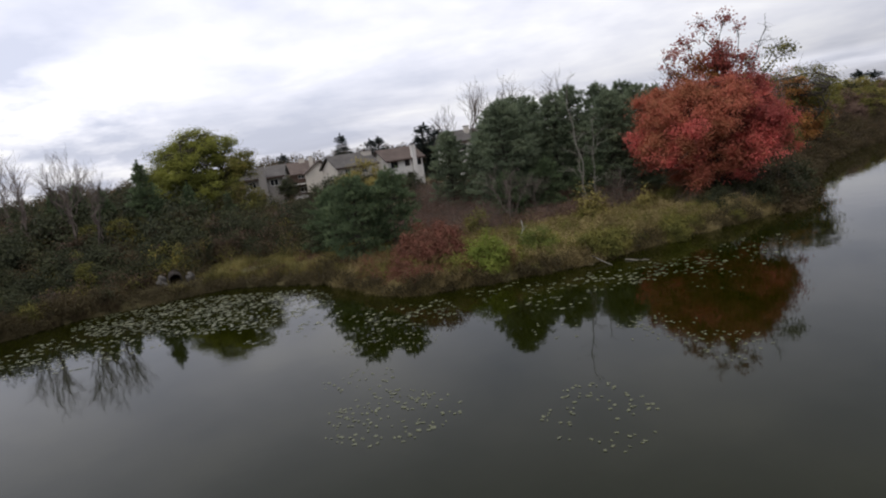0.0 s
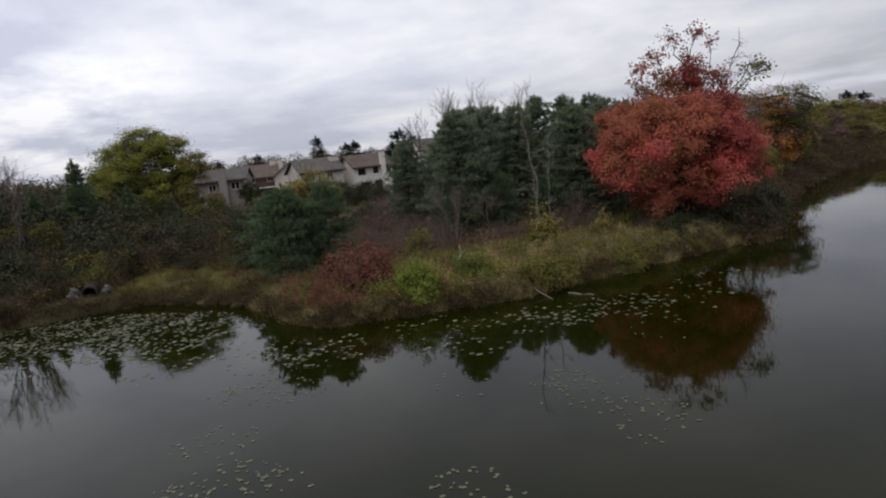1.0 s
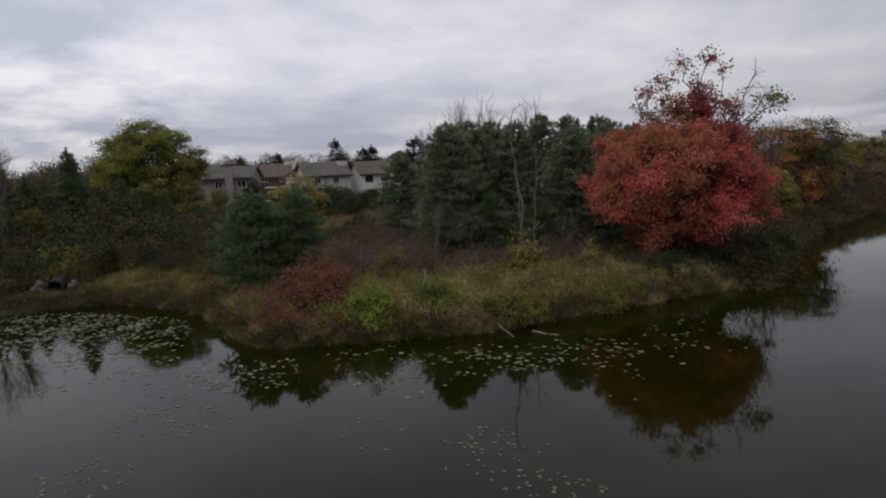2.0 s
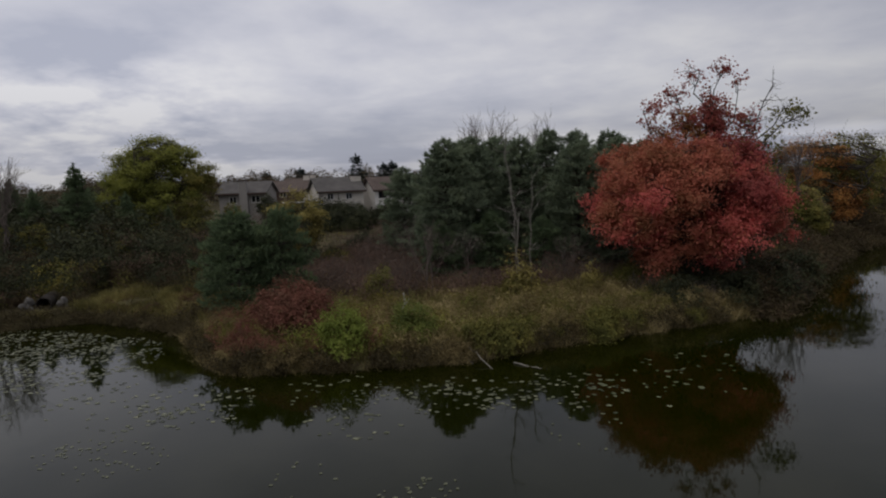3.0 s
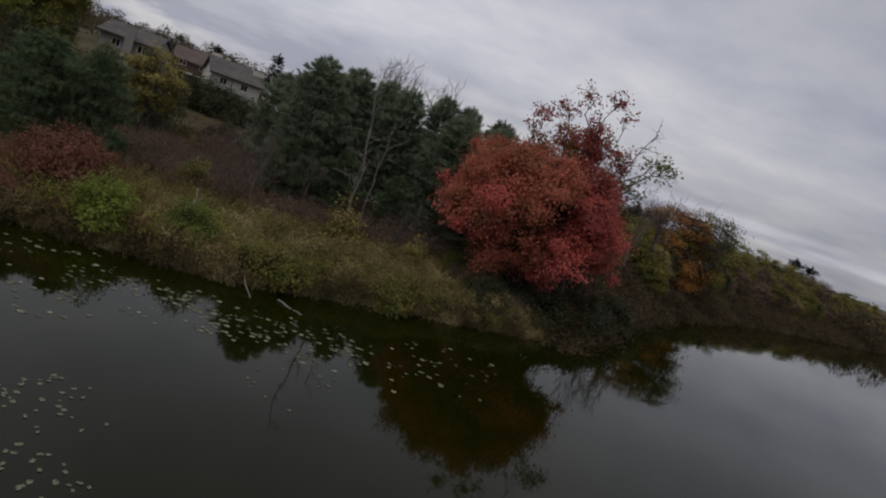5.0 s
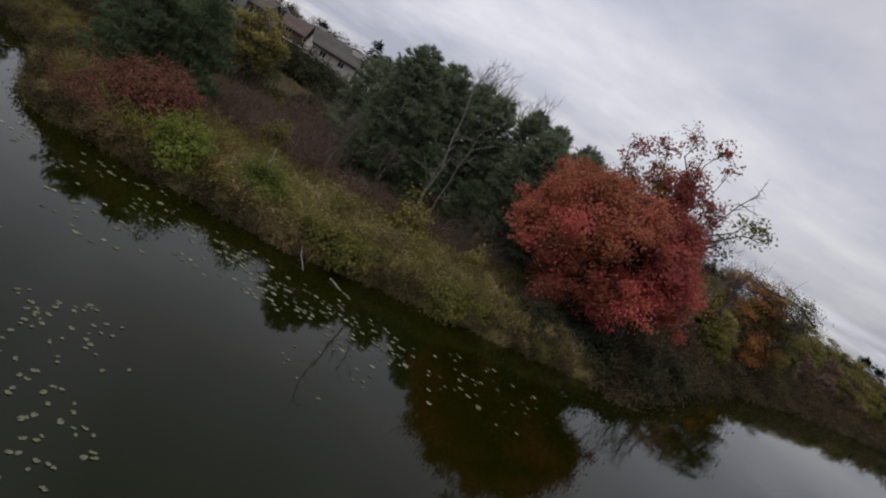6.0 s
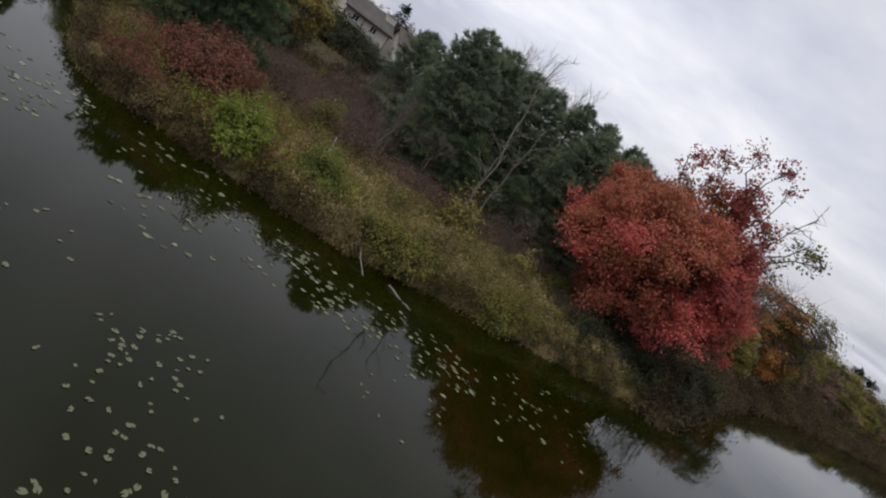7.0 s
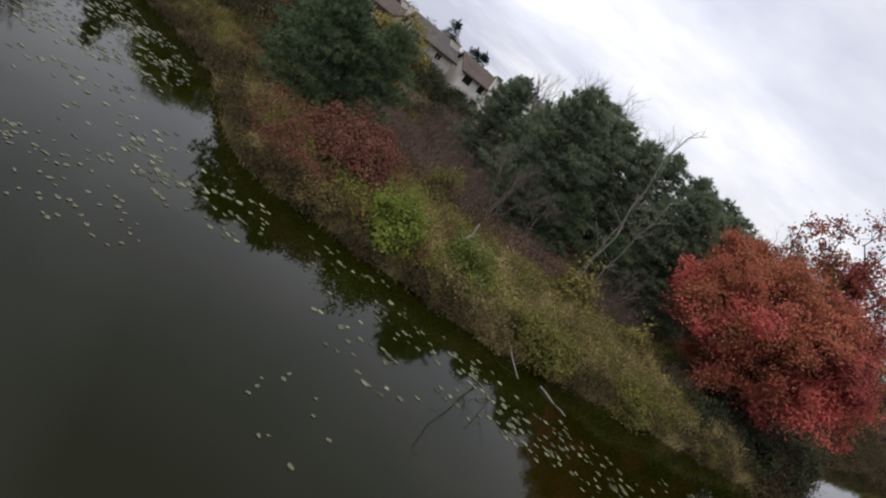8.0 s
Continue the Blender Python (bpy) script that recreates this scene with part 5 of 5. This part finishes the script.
# the strip of wood along the right shore
WOOD = [broadleaf("tree", 60, 8.4, 0.8, [(0, 0, 4.6, 2.6, 2.6, 3.5, 1, 0)], 96, 0.78, 66, 0.25, [GOLD], BARK, 0.14, "golden autumn tree in the shore wood", stems=2, twigs=0),
        broadleaf("tree", 61, 8.6, 1.0, [(0, 0, 4.8, 2.6, 2.6, 3.6, 1, 0)], 96, 0.78, 66, 0.25, [OLIVE_GOLD], BARK, 0.14, "olive autumn tree in the shore wood", stems=2, twigs=0),
        broadleaf("tree", 62, 8.0, 0.8, [(0, 0, 4.3, 2.7, 2.7, 3.4, 1, 0)], 96, 0.78, 66, 0.25, [BROWN], BARK, 0.14, "brown autumn tree in the shore wood", stems=3, twigs=0),
        broadleaf("tree", 63, 7.4, 0.6, [(0, 0, 4.0, 2.7, 2.7, 3.2, 1, 0)], 96, 0.78, 66, 0.25, [MAROON], BARK, 0.14, "dull red-brown tree in the shore wood", stems=2, twigs=0),
        broadleaf("tree", 64, 8.0, 0.8, [(0, 0, 4.4, 2.4, 2.4, 3.4, 1, 0)], 96, 0.78, 66, 0.25, [DARK_GREEN], BARK, 0.14, "dark green tree in the shore wood", stems=2, twigs=0)]
spots = []
for row, (off, n, smin, smax) in enumerate(((8.0, 46, 0.68, 0.95), (14.0, 42, 1.0, 1.3), (22.0, 40, 1.22, 1.55))):
    for i in range(n):
        x = 29.0 + (118 - 29.0) * ((i + rng.uniform(0, 0.7)) / n) ** 1.35
        y = float(np.interp(x, SHORE[:, 0], SHORE[:, 1])) + off * 1.25 + rng.uniform(-1, 1)
        k = rng.choice(5, p=[0.16, 0.24, 0.30, 0.24, 0.06] if row else [0.08, 0.20, 0.38, 0.24, 0.10])
        spots.append((int(k), x, y, rng.uniform(smin, smax), rng.uniform(0, 360)))
for x, y, s, k in ((20.5, 57, 0.6, 3), (22.5, 61, 0.5, 1), (22.5, 55.5, 0.4, 1), (24.0, 57.5, 0.45, 1), (31.5, 73.5, 0.75, 0), (27.5, 71, 0.75, 1), (19.5, 62, 0.7, 3), (24, 69, 0.7, 1), (29.5, 78, 0.9, 1), (33, 80, 0.85, 2), (40, 90, 1.0, 1), (37, 88, 0.95, 3)):
    spots.append((k + 1, x, y, s, rng.uniform(0, 360)))
# gardens behind and between the houses
for _ in range(46):
    x, y = rng.uniform(-95, 30), rng.uniform(120, 175)
    spots.append((int(rng.choice(5, p=[0.1, 0.3, 0.2, 0.1, 0.3])), x, y, rng.uniform(0.5, 0.78), rng.uniform(0, 360)))
for _ in range(26):
    spots.append((int(rng.choice([2, 4], p=[0.4, 0.6])), rng.uniform(-75, -50), rng.uniform(56, 90), rng.uniform(0.7, 1.1), rng.uniform(0, 360)))
for _ in range(60):
    x, y = rng.uniform(-54, -22), rng.uniform(46, 66)
    if x > -30 and y < 58:
        continue
    spots.append((int(rng.choice(5, p=[0.04, 0.24, 0.30, 0.12, 0.30])), x, y, rng.uniform(0.34, 0.66) * (1.2 if x < -42 else 0.9), rng.uniform(0, 360)))
for x, y, s, k in ((-39.5, 88, 0.75, 3), (-43, 84, 0.6, 0), (-33.5, 84, 0.5, 3), (-12, 88, 0.75, 3), (-14.5, 84, 0.45, 1), (-27, 85, 0.42, 3), (-22, 86, 0.34, 3), (-31, 86, 0.4, 1), (-8, 92, 0.8, 3), (-1, 84, 0.95, 3), (4, 80, 1.0, 3)):
    spots.append((k + 1, x, y, s, rng.uniform(0, 360)))
put(dict(enumerate(WOOD)), spots, "autumn trees")

# distant wooded ridge
rng = np.random.default_rng(71)
n = 760
a, r = rng.uniform(radians(8), radians(168), n), 150 + 150 * rng.uniform(0, 1, n) ** 1.4
cx, cy = r * np.cos(a), 20 + r * np.sin(a)
cz = ground_height(cx, cy)
h = 6.2 + 4.6 * rng.uniform(0, 1, n) ** 1.6 - np.where(cx > 40, 1.5, 0)
wide = rng.uniform(2.6, 5.0, n)
per = 440
ci = np.repeat(np.arange(n), per)
off = unit(rng.normal(size=(n * per, 3))) * rng.uniform(0.3, 1.0, (n * per, 1)) ** 0.4
off[:, 2] = np.where(rng.uniform(size=n * per) < 0.6, np.abs(off[:, 2]), off[:, 2])
p = np.stack([cx[ci] + off[:, 0] * wide[ci], cy[ci] + off[:, 1] * wide[ci], cz[ci] + h[ci] * (0.55 + 0.45 * off[:, 2] + 0.05 * np.sin(5 * off[:, 0] + ci))], -1)
v, f = leaf_quads(rng, p, off + np.array([0, 0, 0.5]), 0.42, 0.36)
tagged(new("distant_woods", faces_mesh("distant_woods", v, f, FAR_LEAVES)), "far autumn woods on the horizon", "woods", kind="stuff")

# ---------------------------------------------------------------- grasses
def grass(name, seed, count, xr, depth, height, width, mat, label, keep=None, per=36):
    """Blades in tussocks that fan out from their middles."""
    rng = np.random.default_rng(seed)
    tufts = count // per
    x = rng.uniform(xr[0], xr[1], tufts * 4)
    d = depth[0] + (depth[1] - depth[0]) * rng.uniform(0, 1, tufts * 4) ** 1.4
    y = np.interp(x, SHORE[:, 0], SHORE[:, 1]) + d * 1.2
    patch = np.array([noise.noise(Vector((a * 0.35, b * 0.35, seed))) for a, b in zip(x, y)])
    ok = patch + rng.normal(size=len(x)) * 0.25 > -0.1
    if keep:
        ok &= keep(x, y)
    x, y, patch = x[ok][:tufts], y[ok][:tufts], patch[ok][:tufts]
    tall = height * rng.lognormal(0, 0.38, len(x)) * (1 + 0.7 * patch)
    reach = rng.uniform(0.10, 0.34, len(x))
    i = np.repeat(np.arange(len(x)), per)
    n = len(i)
    out = rng.normal(size=(n, 2)) * reach[i, None]
    x, y = x[i] + out[:, 0], y[i] + out[:, 1]
    z = ground_height(x, y) - 0.05
    h = np.minimum(tall[i], 2.1 * height) * rng.uniform(0.55, 1.15, n)
    lean = out * 1.1 + rng.normal(size=(n, 2)) * 0.22
    a = rng.uniform(0, np.pi, n)
    side = np.stack([np.cos(a), np.sin(a), np.zeros(n)], -1) * width / 2
    foot = np.stack([x, y, z], -1)
    mid = foot + np.stack([lean[:, 0] * h * 0.35, lean[:, 1] * h * 0.35, h * 0.6], -1)
    tip = foot + np.stack([lean[:, 0] * h * 1.1, lean[:, 1] * h * 1.1, h * np.maximum(0.45, 1 - 0.3 * np.linalg.norm(lean, axis=1))], -1)
    v = np.stack([foot - side, foot + side, mid + side * 0.8, mid - side * 0.8, tip], 1).reshape(-1, 3)
    base = np.arange(n)[:, None] * 5
    f = np.concatenate([base + [0, 1, 2], base + [0, 2, 3], base + [3, 2, 4]])
    ob = new(name, faces_mesh(name, v, f, mat))
    return tagged(ob, label, "grass", kind="stuff")


def tall_weeds(name, seed, count, xr, depth, height, mat, label, keep=None):
    """Upright stalks with side leaves and a ragged seed head each."""
    rng = np.random.default_rng(seed)
    x = rng.uniform(xr[0], xr[1], count * 4)
    d = depth[0] + (depth[1] - depth[0]) * rng.uniform(0, 1, count * 4) ** 1.2
    y = np.interp(x, SHORE[:, 0], SHORE[:, 1]) + d * 1.2
    ok = np.array([noise.noise(Vector((a * 0.6, b * 0.6, seed))) for a, b in zip(x, y)]) + rng.normal(size=len(x)) * 0.15 > 0.02
    if keep:
        ok &= keep(x, y)
    x, y = x[ok][:count], y[ok][:count]
    n = len(x)
    foot = np.stack([x, y, ground_height(x, y) - 0.05], -1)
    h = height * rng.uniform(0.6, 1.25, n)
    way = unit(np.stack([rng.normal(size=n) * 0.16, rng.normal(size=n) * 0.16, np.ones(n)], -1))
    v1, f1 = spikes(rng, foot, way * h[:, None], 1.0, 0.022)
    k = 16
    i = np.repeat(np.arange(n), k)
    u = np.where(rng.uniform(size=len(i)) < 0.6, rng.uniform(0.72, 1.02, len(i)), rng.uniform(0.2, 0.75, len(i)))
    p = foot[i] + way[i] * (h[i] * u)[:, None] + rng.normal(size=(len(i), 3)) * np.array([0.085, 0.085, 0.05])
    v2, f2 = leaf_quads(rng, p, np.repeat([[0, -0.3, 0.9]], len(p), 0), 0.095, 0.06, 1.2)
    f1 = np.concatenate([f1, f1[:, -1:]], 1)
    me = bpy.data.meshes.new(name)
    verts = np.concatenate([v1, v2])
    faces = [tuple(t[:3]) for t in f1.tolist()] + [tuple(q) for q in (f2 + len(v1)).tolist()]
    me.from_pydata(verts.tolist(), [], faces)
    me.materials.append(mat)
    return tagged(new(name, me), label, "weeds", kind="stuff")


grass("bank_grass", 81, 80000, (-17, 22), (-0.25, 7.5), 0.52, 0.032, DRY_GRASS, "long dry tan grass along the bank")
grass("meadow_grass", 82, 40000, (-17, 22), (0.2, 12), 0.50, 0.032, GREEN_GRASS, "faded green grass along the bank")
grass("bay_grass", 83, 26000, (-31.5, -15), (0.8, 9), 0.55, 0.036, GREEN_GRASS, "pale green grass round the bay")
grass("shore_grass", 84, 22000, (-60, -31), (0.0, 5), 0.8, 0.045, BROWN, "withered brown weeds along the bay", lambda x, y: (np.abs(x + 32.8) > 1.9) | (y > 43))
grass("withered_grass", 85, 40000, (-20, 30), (3, 30), 0.55, 0.045, WEEDS, "withered brown weeds on the slope")
grass("edge_grass", 86, 10000, (18, 60), (0.0, 5), 0.8, 0.05, UNDERWOOD, "withered weeds along the wooded shore")

tall_weeds("tan_seed_weeds", 87, 2600, (-4, 17), (0.6, 7.5), 1.15, DRY_GRASS, "tall tan weeds with ragged seed heads")
tall_weeds("olive_tall_weeds", 88, 1600, (-15, 14), (0.5, 8.5), 1.2, OLIVE_GOLD, "tall olive weeds turning yellow")
tall_weeds("brown_tall_weeds", 89, 2200, (-17, 22), (1.5, 14), 1.25, WEEDS, "tall withered brown weeds")
tall_weeds("rust_tall_weeds", 90, 900, (-15, -3), (0.3, 5.0), 1.1, SUMAC_RED, "rust-coloured weeds round the sumac")

# fallen branches in the water
for x0, y0, z0, x1, y1, z1, r in ((1.4, 35.6, 0.65, 3.2, 33.4, -0.05, 0.045), (4.1, 34.5, 0.06, 5.6, 33.9, -0.03, 0.05), (0.9, 35.2, 0.5, 2.0, 34.2, 0.0, 0.03)):
    log = new("fallen_branch", faces_mesh("fallen_branch", *tubes([limb(bend(rng, (x0, y0, z0), (x1, y1, z1), 6, 0, 0.03), r, r * 0.5)], 6), PALE_BARK, True))
    tagged(log, "pale fallen branch lying from the bank into the water", "branch", "fallen branches")

# stone culvert in the left bank
CONCRETE = rough_material("stained_concrete", [(0.3, (0.06, 0.056, 0.052)), (0.7, (0.14, 0.132, 0.125))], 1.5, 14)
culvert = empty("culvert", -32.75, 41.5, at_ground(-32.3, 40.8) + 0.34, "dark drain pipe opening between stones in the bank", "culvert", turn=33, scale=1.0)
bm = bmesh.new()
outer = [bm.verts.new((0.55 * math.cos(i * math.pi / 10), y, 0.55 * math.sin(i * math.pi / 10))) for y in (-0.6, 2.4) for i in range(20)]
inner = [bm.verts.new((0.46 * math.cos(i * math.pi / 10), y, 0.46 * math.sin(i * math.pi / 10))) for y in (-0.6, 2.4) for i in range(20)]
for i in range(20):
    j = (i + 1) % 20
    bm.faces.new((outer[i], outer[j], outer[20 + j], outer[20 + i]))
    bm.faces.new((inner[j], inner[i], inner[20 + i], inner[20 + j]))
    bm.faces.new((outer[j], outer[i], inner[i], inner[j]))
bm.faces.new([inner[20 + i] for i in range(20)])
# near-black all over: the shade inside the opening is put into the pipe's colour
DARK_PIPE = rough_material("shade_dark_pipe", [(0.3, (0.015, 0.013, 0.012)), (0.7, (0.05, 0.042, 0.036))], 2, 16)
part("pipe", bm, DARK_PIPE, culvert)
for i in range(14):
    bm = bmesh.new()
    bmesh.ops.create_icosphere(bm, subdivisions=2, radius=1.0)
    for vtx in bm.verts:
        vtx.co *= 1 + 0.35 * noise.noise(vtx.co * 1.3 + Vector((i * 3.1, 0, 0)))
    sx = rng.uniform(0.2, 0.42)
    side = -1 if i % 2 else 1
    bmesh.ops.transform(bm, matrix=pose(side * rng.uniform(0.7, 1.5), rng.uniform(-0.9, 0.2), rng.uniform(-0.5, 0.25), *rng.uniform(0, 90, 3)) @ Matrix.Diagonal((sx, sx * 0.8, sx * 0.6, 1)), verts=bm.verts[:])
    part("stone", bm, CONCRETE, culvert)


# ---------------------------------------------------------------- water lilies
def pad_material():
    m = leaf_material("lily_pads", [(0.0, (0.022, 0.026, 0.012)), (0.4, (0.085, 0.092, 0.045)), (0.8, (0.185, 0.19, 0.112)), (0.97, (0.28, 0.28, 0.185)), (1.0, (0.18, 0.12, 0.07))], rough=0.4, patch=0.1, through_light=0.05)
    m.node_tree.nodes["Principled BSDF"].inputs["Specular IOR Level"].default_value = 0.5
    return m


PADS = pad_material()


def pad_points(rng, n, size):
    """Notched, slightly wavy floating leaves, fans of triangles: points and faces for n pads at the origin."""
    k = 11
    ang = np.linspace(radians(16), radians(344), k)[None] + rng.uniform(0, 2 * np.pi, (n, 1))
    r = size * rng.uniform(0.6, 1.2, (n, 1)) * (1 + 0.16 * rng.normal(size=(n, k)))
    rim = np.stack([r * np.cos(ang), r * np.sin(ang) * rng.uniform(0.5, 1.0, (n, 1)), 0.006 + np.abs(rng.normal(size=(n, k))) * 0.005], -1)
    hub = np.concatenate([np.zeros((n, 1, 2)), np.full((n, 1, 1), 0.006)], -1)
    v = np.concatenate([hub, rim], 1)
    tri = np.stack([np.zeros(k - 1, int), np.arange(1, k), np.arange(2, k + 1)], -1)
    f = (np.arange(n)[:, None, None] * (k + 1) + tri[None]).reshape(-1, 3)
    return v, f


def lily_field(seed, spots, size):
    """spots: (x, y, rx, ry, count) ellipses on the water."""
    rng = np.random.default_rng(seed)
    pts = []
    for x, y, rx, ry, count in spots:
        got = 0
        while got < count:
            a, r = rng.uniform(0, 2 * np.pi), np.sqrt(rng.uniform(0, 1))
            px, py = x + rx * r * np.cos(a), y + ry * r * np.sin(a)
            if noise.noise(Vector((px * 0.55, py * 0.55, seed))) + rng.normal() * 0.22 < -0.02 and rng.uniform() < 0.85:
                continue
            got += 1
            if float(inland(np.array([px]), np.array([py]))[0]) < -0.35:
                pts.append((px, py))
    return np.array(pts)


FAR_PADS = lily_field(91, [(-28, 33.5, 8, 4.5, 900), (-21.5, 32, 5.5, 5.0, 620), (-17.0, 28, 3.0, 4.5, 90), (-30, 27, 6, 5.0, 330), (-11.5, 26.5, 2.2, 2.6, 70), (-8.5, 27.0, 2.0, 2.4, 60), (-3.5, 29.5, 3, 2.2, 50), (-1.5, 26, 2.2, 1.4, 26),
                           (1.6, 30.0, 2.6, 2.6, 50), (3.6, 30.4, 2.4, 2.0, 60), (6.6, 31.6, 3.0, 2.2, 60), (10.0, 33.0, 3.4, 2.4, 30), (8.6, 30.0, 2.8, 1.6, 12), (13.2, 36.0, 3.0, 2.2, 18), (13.0, 32.5, 2.4, 1.4, 6)], 0.2)
rng = np.random.default_rng(92)
v, f = pad_points(rng, len(FAR_PADS), 0.115)
v[..., :2] += FAR_PADS[:, None]
v[..., 2] += rng.uniform(0, 0.006, (len(FAR_PADS), 1))
tagged(new("lily_pads", faces_mesh("lily_pads", v.reshape(-1, 3), f, PADS)), "pale green lily pads floating in loose rafts", "lily pads", kind="stuff")
NEAR_PADS = lily_field(93, [(-8.0, 14.0, 2.6, 2.3, 150), (-10.2, 17.6, 1.6, 1.6, 30), (-0.8, 12.8, 1.9, 2.5, 70), (3.0, 20.6, 2.3, 2.0, 56), (5.0, 18.0, 1.6, 1.8, 40), (-1.6, 21.5, 1.6, 1.4, 12), (7.2, 27.0, 2.0, 2.0, 12), (4.4, 16.6, 0.8, 0.8, 6), (-9.9, 22.0, 2.7, 1.7, 75)], 0.2)
raft = empty("lily_raft", 0, 0, 0, "loose rafts of pale lily pads on open water", "lily pads")
pad_meshes = []
for i in range(12):
    v, f = pad_points(rng, 1, 0.072)
    pad_meshes.append(faces_mesh("lily_pad", v.reshape(-1, 3), f, PADS))
for i, (px, py) in enumerate(NEAR_PADS):
    ob = new("lily_pad", pad_meshes[i % 12])
    ob.matrix_basis = pose(px, py, 0.002 + 0.004 * (i % 3), 0, 0, i * 47.0)
    ob.parent = raft
